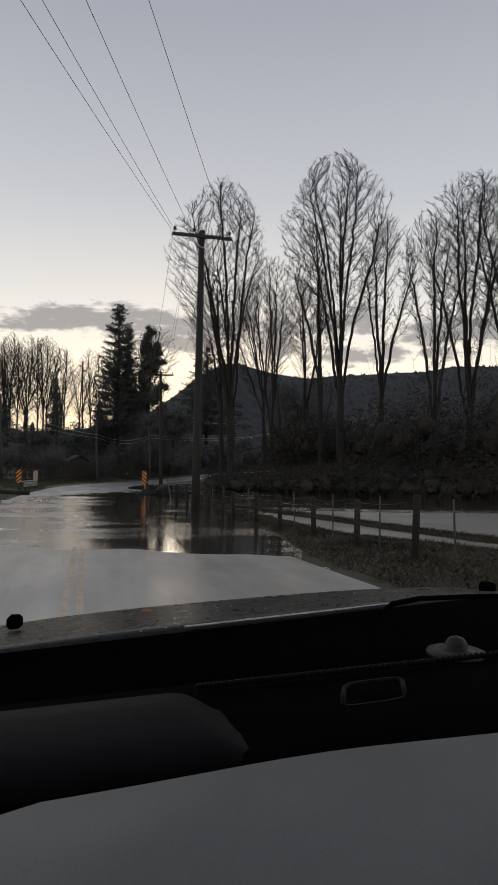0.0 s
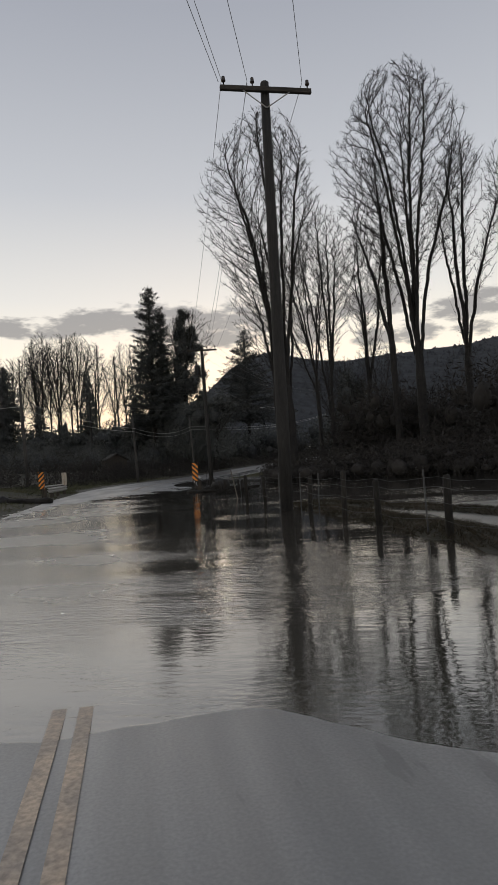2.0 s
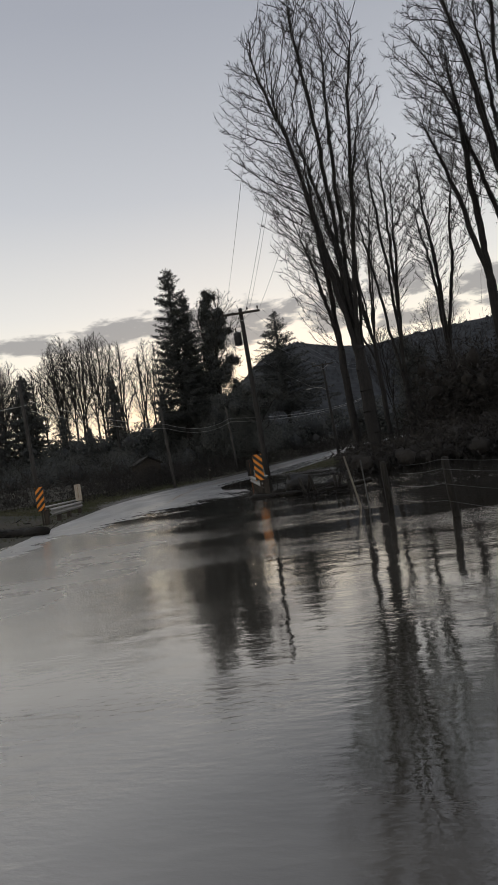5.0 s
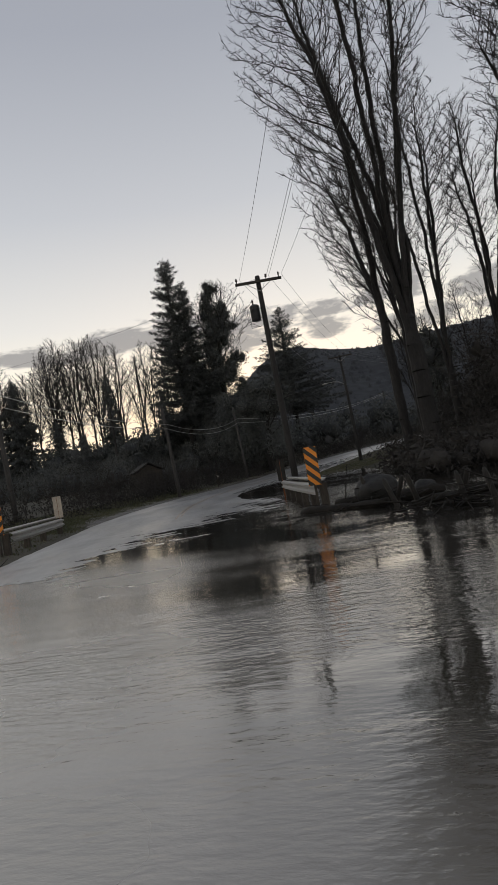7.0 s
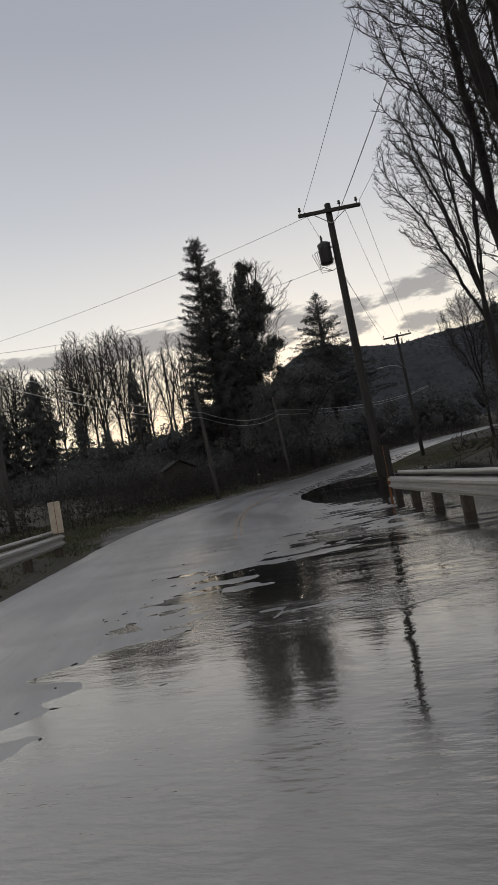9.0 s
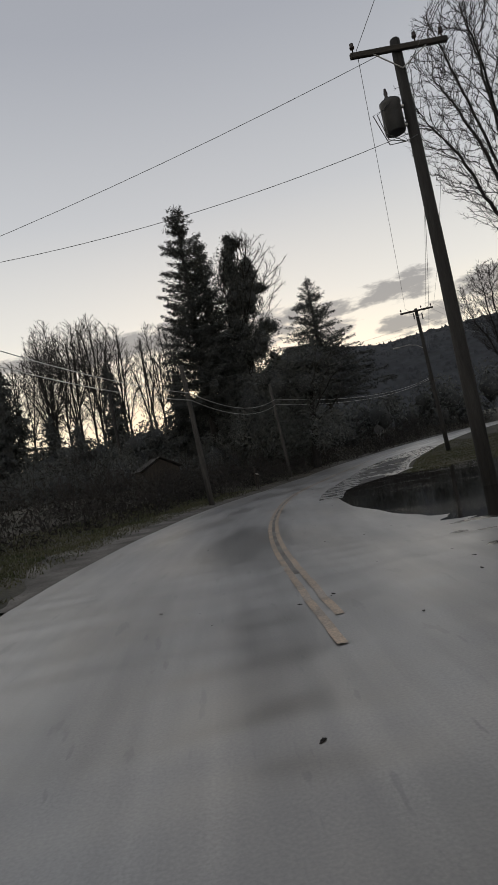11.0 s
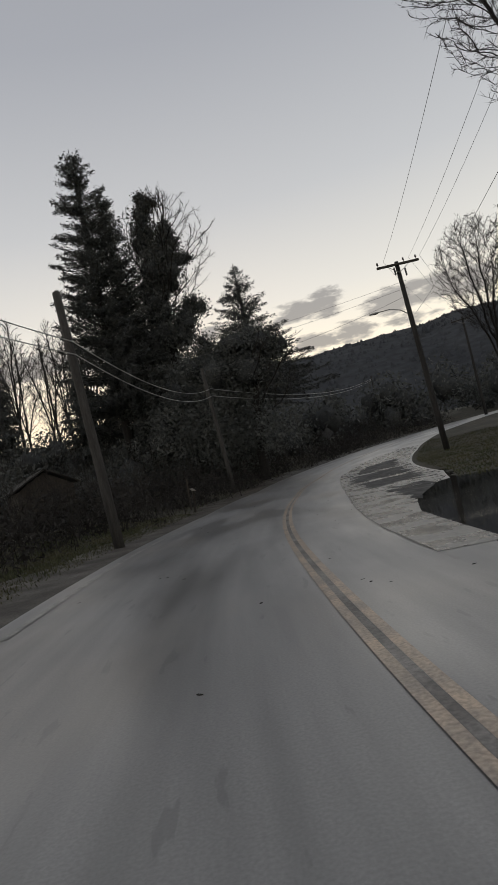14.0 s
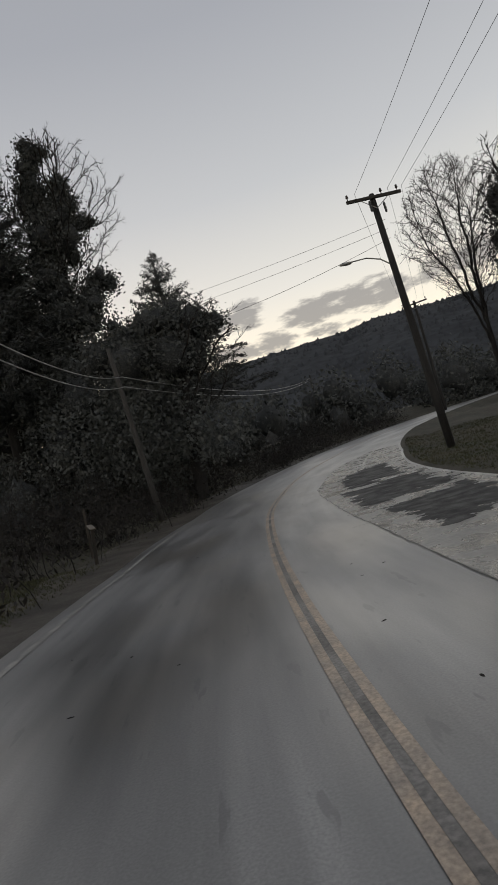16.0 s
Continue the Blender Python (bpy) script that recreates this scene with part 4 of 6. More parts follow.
def hazard_marker(x, y, z, turn, mirror, label):
    """Striped object marker plate on a post."""
    p = empty("object_marker", pose(x, y, z, 0, 0, turn), label, "road sign", "object markers at the bridge")
    part("post", box((0.06, 0.04, 1.75), pose(0, 0.03, 0.60), 0.006), M_TIMBER, p, "thin post")
    plate = part("plate", box((0.305, 0.006, 0.914), pose(0, 0, 1.02), 0.002), M_ORANGE, p, "orange plate with black slanting stripes")
    w, h, s = 0.1525, 0.457, mirror
    for k in range(-3, 4):
        # a slanting stripe, clipped to the plate
        poly = []
        c = k * 0.254
        lo, hi = [], []
        for i in range(13):
            u = -w + 2 * w * i / 12
            a, b = c + s * u - 0.063, c + s * u + 0.063
            a, b = max(-h, min(h, a)), max(-h, min(h, b))
            lo.append((u, -0.0065, 1.02 + a))
            hi.append((u, -0.0065, 1.02 + b))
        keep = [i for i in range(13) if hi[i][2] - lo[i][2] > 1e-4]
        if len(keep) > 1:
            n = len(keep)
            raw("stripe", [lo[i] for i in keep] + [hi[i] for i in keep], [(i, i + 1, n + i + 1, n + i) for i in range(n - 1)], M_BLACK, plate)
    return p


hazard_marker(-7.5, 38.4, 0.02, 14, -1, "orange and black striped object marker at the bridge rail")
hazard_marker(-16.15, 39.2, 0.05, 14, 1, "orange and black striped object marker beside grassy bank")


def end_delineator(x, y, z, turn, label, mat=None):
    """Two narrow weathered plates side by side on the last rail post, seen from behind."""
    p = empty("end_marker", pose(x, y, z, 0, 0, turn), label, "road sign", "markers at the far rail ends")
    part("post", box((0.05, 0.05, 1.55), pose(0, 0.05, 0.65), 0.005), M_RUST, p, "rusty steel post")
    for s in (-1, 1):
        part("plate", box((0.145, 0.008, 0.80), pose(s * 0.08, 0, 1.05), 0.003), mat or M_PLATE, p, "weathered metal plate")
    part("strap", box((0.05, 0.02, 0.80), pose(0, 0.012, 1.05), 0.003), M_RUST, p, "rusty strap")
    return p


end_delineator(-17.35, 45.15, 0.02, 14, "pale weathered marker plate at the rail end beside grass")
end_delineator(-9.1, 46.9, -0.05, 10, "dull grey marker plate at the rail end by water", M_POST)


# ---------------------------------------------------------------- pasture fence along the flooded field
def fence_at(y):
    return 0.2 - 0.33 * (y - 16.7)


WOOD_YS = [8.8, 10.75, 12.7, 14.65, 16.7, 18.7, 20.6, 22.6, 26.9, 28.9]
STEEL_YS = [7.8, 9.8, 11.6, 13.65, 17.2, 21.9, 23.2, 25.1, 30.1]
fence = empty("pasture_fence", pose(0, 0, 0), "sagging wire fence, wooden and steel posts in flood water", "fence")
rf = random.Random(5)
for y in WOOD_YS:
    x = fence_at(y) + rf.uniform(-0.08, 0.08)
    z = land(x, y)
    top = 0.92 + rf.uniform(-0.08, 0.1)
    post = part("wooden_post", lathe([(0.060, -0.4), (0.057, max(z, 0) + top - 0.04 - z), (0.042, max(z, 0) + top - z)], pose(0, 0, 0), 9), M_POST, fence, "", True)
    post.matrix_basis = pose(x, y, z, rf.uniform(-3, 3), rf.uniform(-4, 4), rf.uniform(0, 90))
for y in STEEL_YS:
    x = fence_at(y)
    z = land(x, y)
    post = part("steel_post", box((0.024, 0.024, max(z, 0) + 1.25 - z), pose(0, 0, (max(z, 0) + 1.25 - z) / 2 - 0.3), 0.004), M_DARKMETAL, fence, "thin steel post")
    post.matrix_basis = pose(x, y, z, rf.uniform(-2, 2), rf.uniform(-2, 2), 18)
leaning = part("steel_post", box((0.035, 0.035, 1.5), pose(0, 0, 0.35), 0.004), M_OLDPLATE, fence, "pale leaning post")
leaning.matrix_basis = pose(-4.4, 30.25, 0.0, 2, -11, 18)
ys = sorted(WOOD_YS)
for h in (0.25, 0.5, 0.72, 0.86):
    line = []
    for a, b in zip(ys, ys[1:]):
        for k in range(4):
            t0, t1 = k / 4, (k + 1) / 4
            ya = a + (b - a) * t0
            line.append((fence_at(ya) - 0.07, ya, max(land(fence_at(ya), ya), 0) + h - 0.24 * t0 * (1 - t0)))
    pipe("fence_wire", line, 0.0025, M_DARKMETAL, fence, 4)


# ---------------------------------------------------------------- trees
def unit(v):
    return v / (np.linalg.norm(v) + 1e-9)


def bare_tree(x, y, height, spread, seed, leaders=10, fork=0.28, trunk_r=0.42, density=1.0, label="tall bare winter tree", name="bare_tree", twig_r=0.0095, group="bare trees by the road", crown=None, grain=0.70, twigs=3):
    """Leafless broadleaf tree: a trunk forks into rising leaders, and limbs grow from them towards the free room of a fan-shaped crown (middle x and height, half width, half height)."""
    rng = np.random.default_rng(seed)
    foot = land(x, y)
    if crown is None:
        crown = (x, foot + height * 0.62, height * spread * 0.42, height * 0.38)
    mid, wide, tall = np.array([crown[0] - x, 0.0, crown[1] - foot]), crown[2], crown[3]

    def shell(f, a):
        return wide * np.sin(np.pi * np.clip(f, 0, 1) ** 1.5) ** 0.62 * (1 + 0.11 * np.sin(3 * a + seed) + 0.08 * np.sin(5 * a + 9 * f + seed))

    # the free room
    n = int(min(4200, 5.2 * wide * wide * tall / grain ** 3 * density))
    f, a = rng.uniform(0.02, 0.995, n), rng.uniform(0, 2 * np.pi, n)
    r = shell(f, a) * rng.random(n) ** 0.42
    room = np.stack([mid[0] + r * np.cos(a), r * np.sin(a), mid[2] - tall + 2 * tall * f], 1)
    stride = 0.52 * grain
    pos, parent, heading = [np.array([0.0, 0.0, -0.4])], [-1], [np.array([0.0, 0.0, 1.0])]

    def extend(points, root):
        for q in points:
            heading.append(unit(q - pos[root]))
            pos.append(q)
            parent.append(root)
            root = len(pos) - 1
        return root

    forked = height * fork
    lean = np.array([mid[0] * 0.30, 0, 0]) * forked / max(mid[2], 1)
    t = np.linspace(0, 1, max(4, int(forked / 0.5)))[1:, None]
    top = extend(list(pos[0] + (np.array([0, 0, forked + 0.4]) + lean) * t + rng.normal(size=(len(t), 3)) * 0.02), 0)
    stems = max(2, min(8, leaders // 5))
    for k in range(stems):
        root = max(1, top - int(k * rng.uniform(0.2, 1.0)))
        c = 0.97 - 0.46 * k / max(1, stems - 1) * rng.uniform(0.7, 1.1)
        b = 2.4 * k + seed
        goal = mid + np.array([math.cos(b), math.sin(b), 0]) * float(shell(np.array(c), b)) * rng.uniform(0.62, 0.85) + np.array([0, 0, (2 * c - 1) * tall * 0.97])
        way = goal - pos[root]
        bow = pos[root] + way * np.array([0.38, 0.38, 0.60])
        t = np.linspace(0, 1, max(5, int(np.linalg.norm(way) / stride)))[1:, None]
        line = pos[root] * (1 - t) ** 2 + 2 * bow * t * (1 - t) + goal * t * t
        wob = np.cumsum(rng.normal(size=line.shape) * 0.035, 0)
        extend(list(line + wob - wob[-1:] * t), root)
    first = max(1, top - 3)
    P, H = np.array(pos), np.array(heading)
    par = list(parent)
    kids = np.bincount(np.array(par[1:]), minlength=len(P))

    def gap(q, m):
        """A limb rises as it goes out, so the way from below is the short one."""
        v = q[:, None] - m[None]
        flat = np.hypot(v[..., 0], v[..., 1])
        return np.hypot(flat, v[..., 2] - 0.85 * flat) + 1.5 * np.maximum(0, -v[..., 2])

    d = gap(room, P[first:])
    near = d.argmin(1) + first
    best = d.min(1)
    alive = np.ones(n, bool)
    for _ in range(90):
        if not alive.any():
            break
        live = np.nonzero(alive)[0]
        live = live[best[live] < 14 * stride] if (best[live] < 14 * stride).any() else live
        pull = np.zeros_like(P)
        v = room[live] - P[near[live]]
        np.add.at(pull, near[live], v / (np.linalg.norm(v, axis=1, keepdims=True) + 1e-6))
        src = np.nonzero(np.abs(pull).sum(1) > 0)[0]
        full = src[kids[src] >= 3]
        alive[np.isin(near, full)] = False
        src = src[kids[src] < 3]
        if not len(src):
            continue
        way = pull[src] / (np.linalg.norm(pull[src], axis=1, keepdims=True) + 1e-6) + 0.42 * H[src] + rng.normal(size=(len(src), 3)) * 0.22 + np.array([0, 0, 0.16])
        way /= np.linalg.norm(way, axis=1, keepdims=True)
        fresh = P[src] + way * stride
        base = len(P)
        P, H = np.concatenate([P, fresh]), np.concatenate([H, way])
        par.extend(src.tolist())
        kids[src] += 1
        kids = np.concatenate([kids, np.zeros(len(src), int)])
        live = np.nonzero(alive)[0]
        if not len(live):
            break
        d = gap(room[live], fresh)
        closer = d.min(1) < best[live]
        near[live[closer]], best[live[closer]] = d.argmin(1)[closer] + base, d.min(1)[closer]
        hit = (np.linalg.norm(room[live][:, None] - fresh[None], axis=2) < 1.25 * stride).any(1)
        alive[live[hit]] = False
    # thickness: what a branch carries
    m = len(P)
    area = np.zeros(m)
    tip = np.bincount(np.array(par[1:]), minlength=m) == 0
    for k in range(m - 1, 0, -1):
        area[k] += 1.0 if tip[k] else 0.0
        area[par[k]] += area[k]
    power = math.log(trunk_r / (twig_r * 1.25)) / math.log(max(2.0, area[1]))
    rad = twig_r * 1.25 * np.maximum(area, 1.0) ** power
    rad[:2] = trunk_r
    q = np.array(par[1:])
    widest = np.zeros(m)
    np.maximum.at(widest, q, rad[1:])
    leads = rad[1:] >= widest[q]                      # the child that carries the stem on
    segs = np.concatenate([P[q], P[1:], np.where(leads, rad[q], np.minimum(rad[q], rad[1:] * 1.35))[:, None], rad[1:, None]], 1)
    thick = segs[:, 7] > 0.035
    # twigs along the thin wood
    thin = np.nonzero(rad[1:] < 2.6 * twig_r)[0] + 1
    at = np.repeat(thin, twigs)
    k = len(at)
    root = P[at] - H[at] * stride * rng.random((k, 1))
    way = H[at] + rng.normal(size=(k, 3)) * 0.55 + np.array([0, 0, 0.15])
    way /= np.linalg.norm(way, axis=1, keepdims=True)
    ln = rng.uniform(0.22, 0.62, (k, 1)) * (0.55 + 0.6 * grain)
    end = root + way * ln
    fork2 = way + rng.normal(size=(k, 3)) * 0.5
    fork2 /= np.linalg.norm(fork2, axis=1, keepdims=True)
    half = root + way * ln * rng.uniform(0.25, 0.55, (k, 1))
    one = np.full((k, 1), twig_r * 1.25)
    fine = np.concatenate([np.concatenate([root, end, one], 1), np.concatenate([half, half + fork2 * ln * 0.6, one * 0.85], 1)])
    t = empty(name, pose(x, y, foot), label, "tree", group)
    tubes("trunk", segs[thick], M_BARK, t, 6)
    tubes("crown", segs[~thick], M_TWIG, t, 3)["kind"] = "stuff"
    spines("twig_spray", fine, M_TWIG, t)["kind"] = "stuff"
    return t


def conifer(x, y, height, radius, seed, label, bare=0.06, cards=9, power=0.8, ragged=0.35, size=0.5, name="conifer", group="evergreens", slim=0.3, heart=0.4, sweep=0.0):
    """Evergreen: a trunk, drooping boughs, and sprays of needles along them."""
    rng = np.random.default_rng(seed)
    height -= land(x, y)
    boughs, sprays, sizes, dense, ways = [], [], [], [], []
    z = height * bare
    while z < height * 0.985:
        f = z / height
        reach = min(radius * (1 - f) ** power, 0.62 * (height - z)) + 0.10
        for _ in range(rng.integers(3, 6)):
            a = rng.uniform(0, 2 * math.pi)
            ln = reach * (1 + rng.uniform(-ragged, ragged * 0.6))
            droop = rng.uniform(0.05, 0.35) - sweep * (0.3 + f)
            d = np.array([math.cos(a), math.sin(a), 0.0])
            p0 = np.array([0, 0, z])
            pts = [p0 + d * ln * t + np.array([0, 0, (0.10 * t - droop * t * t) * ln]) for t in np.linspace(0, 1, 5)]
            for p, q in zip(pts, pts[1:]):
                boughs.append((*p, *q, 0.035 * (1 - f) + 0.012, 0.03 * (1 - f) + 0.01))
            n = max(6, int(cards * ln))
            t = rng.uniform(0.0, 1.0, n) ** 0.75
            c = p0 + d * (ln * t)[:, None] + np.stack([0 * t, 0 * t, (0.10 * t - droop * t * t) * ln], 1)
            wide = 0.10 + 0.16 * (1 - t) * min(1, ln / 2)
            c += rng.normal(size=(n, 3)) * wide[:, None]
            c[:, 2] -= 0.10 * size
            sprays.append(c)
            ways.append(d * rng.uniform(0.3, 1.0, (n, 1)) + np.array([0, 0, -1.0]) * (rng.uniform(0.2, 1.0, (n, 1)) - 1.6 * sweep))
            sizes.append(np.full(n, size * (1.1 - 0.5 * f)))
        z += rng.uniform(0.12, 0.30)
    # hidden filler lumps up the trunk, in the shade-toned colour
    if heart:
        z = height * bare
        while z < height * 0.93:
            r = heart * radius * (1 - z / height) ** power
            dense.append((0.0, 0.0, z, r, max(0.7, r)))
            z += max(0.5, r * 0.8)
    t = empty(name, pose(x, y, land(x, y)), label, "tree", group)
    part("trunk", lathe([(height * 0.014 + 0.06, -0.4), (height * 0.010 + 0.03, height * 0.5), (0.02, height)], None, 9), M_BARK, t, "", True)
    tubes("bough", boughs, M_BARK, t, 3)["kind"] = "stuff"
    leaves("crown", np.concatenate(sprays), np.concatenate(sizes)[:, None], M_NEEDLE, t, rng, 0.3, slim, np.concatenate(ways))["kind"] = "stuff"
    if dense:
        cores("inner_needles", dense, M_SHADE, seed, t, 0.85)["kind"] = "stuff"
    return t


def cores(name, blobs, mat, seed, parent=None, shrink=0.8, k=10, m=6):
    """Lumpy filler solids added inside leaf masses, so that no light comes through."""
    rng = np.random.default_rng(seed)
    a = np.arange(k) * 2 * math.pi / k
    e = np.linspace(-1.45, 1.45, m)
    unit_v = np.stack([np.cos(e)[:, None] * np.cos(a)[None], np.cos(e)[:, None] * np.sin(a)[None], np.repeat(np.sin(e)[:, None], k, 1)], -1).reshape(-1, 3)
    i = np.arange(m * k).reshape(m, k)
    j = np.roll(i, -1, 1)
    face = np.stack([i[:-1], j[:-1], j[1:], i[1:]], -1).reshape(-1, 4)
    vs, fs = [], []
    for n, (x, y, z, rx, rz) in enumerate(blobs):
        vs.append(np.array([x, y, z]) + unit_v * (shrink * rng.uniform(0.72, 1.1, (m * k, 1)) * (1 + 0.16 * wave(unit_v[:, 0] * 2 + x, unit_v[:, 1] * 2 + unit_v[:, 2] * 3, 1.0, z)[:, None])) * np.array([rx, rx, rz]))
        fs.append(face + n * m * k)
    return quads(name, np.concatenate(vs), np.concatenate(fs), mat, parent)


def clump_cloud(rng, blobs, per):
    """Points spread through uneven blobs, thicker towards their skins."""
    out = []
    for x, y, z, rx, rz in blobs:
        n = int(per * rx * rx * max(rz / rx, 0.6))
        v = rng.normal(size=(n, 3))
        v /= np.linalg.norm(v, axis=1, keepdims=True)
        r = rng.uniform(0.35, 1.0, (n, 1)) ** 0.4
        r *= np.where(rng.random((n, 1)) < 0.08, rng.uniform(1.0, 1.14, (n, 1)), 1.0)
        bump = 1 + 0.22 * wave(v[:, 0] * 2 + x, v[:, 1] * 2 + v[:, 2] * 3 + z, 1.0, x)[:, None]
        out.append(np.array([x, y, z]) + v * r * bump * np.array([rx, rx, rz]))
    return np.concatenate(out)


def ivy_tree(x, y, height, seed, label, stems, group="evergreens", leaders=9, crown=None, per=250, stray=0.28):
    """A bare tree whose trunk and limbs are smothered in ivy; stems are runs of (x, height, radius)."""
    rng = np.random.default_rng(seed)
    foot = land(x, y)
    t = bare_tree(x, y, height - foot, 0.3, seed, leaders=leaders, fork=0.5, trunk_r=0.4, density=0.8, label=label, name="ivy_tree", group=group, crown=crown, twig_r=0.013, grain=0.9)
    blobs = []
    for stem in stems:
        for (x0, z0, r0), (x1, z1, r1) in zip(stem, stem[1:]):
            n = max(2, int(math.hypot(x1 - x0, z1 - z0) / (0.26 * min(r0, r1))))
            for k in range(n):
                f = k / n
                r = r0 + (r1 - r0) * f
                blobs.append((x0 + (x1 - x0) * f + rng.normal() * r * 0.26, rng.normal() * r * 0.35, z0 + (z1 - z0) * f - foot + rng.normal() * r * 0.2, r * rng.uniform(0.5, 0.95), r * rng.uniform(0.55, 1.1)))
    loose = [(a, b, c, d * 1.35 + 0.15, e * 1.35 + 0.15) for a, b, c, d, e in blobs]
    spots = np.concatenate([clump_cloud(rng, blobs, per), clump_cloud(rng, loose, per * stray)])
    leaves("ivy", spots, 0.21, M_IVY, t, rng, 0.3, 0.7)["kind"] = "stuff"
    # hidden filler, coloured as the shade behind the leaves
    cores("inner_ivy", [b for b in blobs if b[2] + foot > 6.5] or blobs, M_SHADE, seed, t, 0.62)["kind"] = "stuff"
    return t


# right bank
bare_tree(-2.6, 51.6, 26.8, 0.42, 11, leaders=36, fork=0.25, trunk_r=0.40, density=1.3, crown=(-3.7, 18.3, 4.6, 9.3), label="tall bare alder with upswept limbs behind the utility pole")
bare_tree(-3.5, 53.0, 22.5, 0.32, 12, leaders=14, fork=0.30, trunk_r=0.24, density=1.2, crown=(-4.6, 13.2, 2.5, 6.6), label="slim bare alder leaning out from the bank")
bare_tree(7.0, 52.3, 29.4, 0.46, 13, leaders=40, fork=0.30, trunk_r=0.36, density=1.3, crown=(6.7, 21.0, 5.2, 9.4), label="large bare tree with several rising stems")
bare_tree(5.4, 53.4, 24.0, 0.46, 26, leaders=14, fork=0.36, trunk_r=0.26, density=1.1, crown=(4.6, 18.0, 2.6, 6.6), label="slim bare tree beside a larger one")
bare_tree(10.8, 54.0, 24.0, 0.40, 14, leaders=20, fork=0.3, trunk_r=0.28, density=1.2, crown=(11.6, 18.5, 3.0, 7.0), label="bare tree with forked stems at the field edge")
bare_tree(1.0, 63.5, 22.0, 0.42, 15, leaders=20, fork=0.22, trunk_r=0.26, density=1.2, crown=(1.2, 17.5, 3.4, 7.6), label="bare many-stemmed tree in the wood edge")
bare_tree(4.6, 64.5, 24.0, 0.40, 16, leaders=20, fork=0.22, trunk_r=0.26, density=1.2, crown=(5.0, 16.5, 3.2, 6.8), label="bare many-stemmed tree in the wood edge")
bare_tree(13.2, 45.5, 20.5, 0.55, 17, leaders=20, fork=0.2, trunk_r=0.26, density=1.4, crown=(13.6, 15.0, 3.0, 6.8), label="broad bare tree by the drowned field")
bare_tree(16.6, 47.5, 24.5, 0.52, 18, leaders=34, fork=0.24, trunk_r=0.31, density=1.25, crown=(16.9, 18.2, 4.5, 7.8), label="large dense bare tree by the drowned field")
bare_tree(21.0, 49.0, 26.5, 0.48, 19, leaders=31, fork=0.22, trunk_r=0.32, density=1.2, crown=(20.6, 19.0, 4.6, 8.0), label="large bare tree by the drowned field")
bare_tree(0.2, 73.5, 25.5, 0.36, 20, leaders=40, fork=0.36, trunk_r=0.25, density=0.95, crown=(-1.3, 18.4, 4.7, 7.4), label="bare tree with fine twigs beyond the bridge")
bare_tree(2.8, 93.0, 16.5, 0.50, 21, leaders=20, fork=0.3, trunk_r=0.15, density=1.0, grain=0.5, twig_r=0.007, crown=(2.6, 11.0, 3.4, 4.6), label="round-crowned bare tree by the bend")
bare_tree(9.0, 90.0, 18.5, 0.45, 22, leaders=16, fork=0.25, trunk_r=0.2, density=1.3, twig_r=0.007, crown=(8.6, 12.0, 3.4, 5.6), label="round-crowned bare tree by the bend")
ivy_tree(4.8, 90.5, 14.5, 65, "bare tree smothered in ivy by the bend",
         [[(0, 12.6, 0.8), (-0.2, 10.5, 1.5), (0, 7.5, 2.0), (0, 4, 2.4)], [(1.4, 11.5, 0.8), (0.8, 9, 1.4)]], crown=(4.8, 11.2, 2.8, 4.0), leaders=5, per=150)
# left wood: the tall evergreens
conifer(-24.6, 98.4, 30.2, 4.2, 31, "tall dark cedar with ragged upswept boughs", power=0.55, cards=68, ragged=0.65, size=0.44, heart=0.14, slim=0.22, sweep=0.4, bare=0.22)
conifer(-23.0, 98.9, 26.3, 2.7, 34, "second spire of dark cedar beside a taller one", power=0.55, cards=60, ragged=0.6, size=0.44, heart=0.16, slim=0.22, sweep=0.35, bare=0.12)
ivy_tree(-20.3, 101.0, 27.6, 32, "tree smothered in dark ivy with bare twigs showing",
         [[(0.2, 26.4, 0.45), (0.05, 25, 0.75), (0.0, 23.5, 0.9), (-0.1, 21.5, 1.4), (-0.2, 19, 1.7), (-0.4, 15, 1.9), (-0.8, 11, 2.2), (-0.8, 6, 2.8)],
          [(1.7, 23.5, 0.5), (1.5, 22.2, 0.9), (1.1, 20.8, 1.2), (0.3, 18.5, 1.3)], [(3.3, 20.2, 0.25), (2.4, 20.4, 0.5), (1.5, 20.6, 0.8)], [(1.4, 25.5, 0.3), (0.9, 25.7, 0.45), (0.3, 25.0, 0.6)],
          [(3.6, 15.8, 0.4), (2.6, 16.3, 0.75), (1.6, 15.0, 1.1), (0.8, 13.0, 1.5)], [(3.0, 12.8, 0.75), (3.0, 10, 1.2), (3.0, 6, 2.2)], [(-2.2, 15.6, 0.9), (-2.4, 13, 1.5), (-2.4, 8, 2.2)]], crown=(-18.9, 20.8, 4.3, 6.0))
conifer(-13.0, 131.0, 29.8, 11.5, 33, "pointed dark fir standing behind the wood", power=0.9, cards=34, size=0.5, ragged=0.4, heart=0.10, bare=0.25, sweep=0.25, slim=0.22)
rw = random.Random(3)
for k in range(38):
    x, y = -92 + 1.56 * k + rw.uniform(-0.8, 0.8), 134 + rw.uniform(-6, 6)
    h = float(np.interp(x, [-92, -70, -60, -54, -46, -40, -34], [25, 26, 28, 29, 28.0, 25.0, 23])) + rw.uniform(-4.0, 1.8)
    bare_tree(x, y, h, rw.uniform(0.30, 0.44), 140 + k, leaders=20, fork=0.40, trunk_r=rw.uniform(0.14, 0.25), density=1.1, grain=0.95, twigs=2, label="tall bare tree in the far wood", twig_r=0.017, group="bare trees of the far wood")
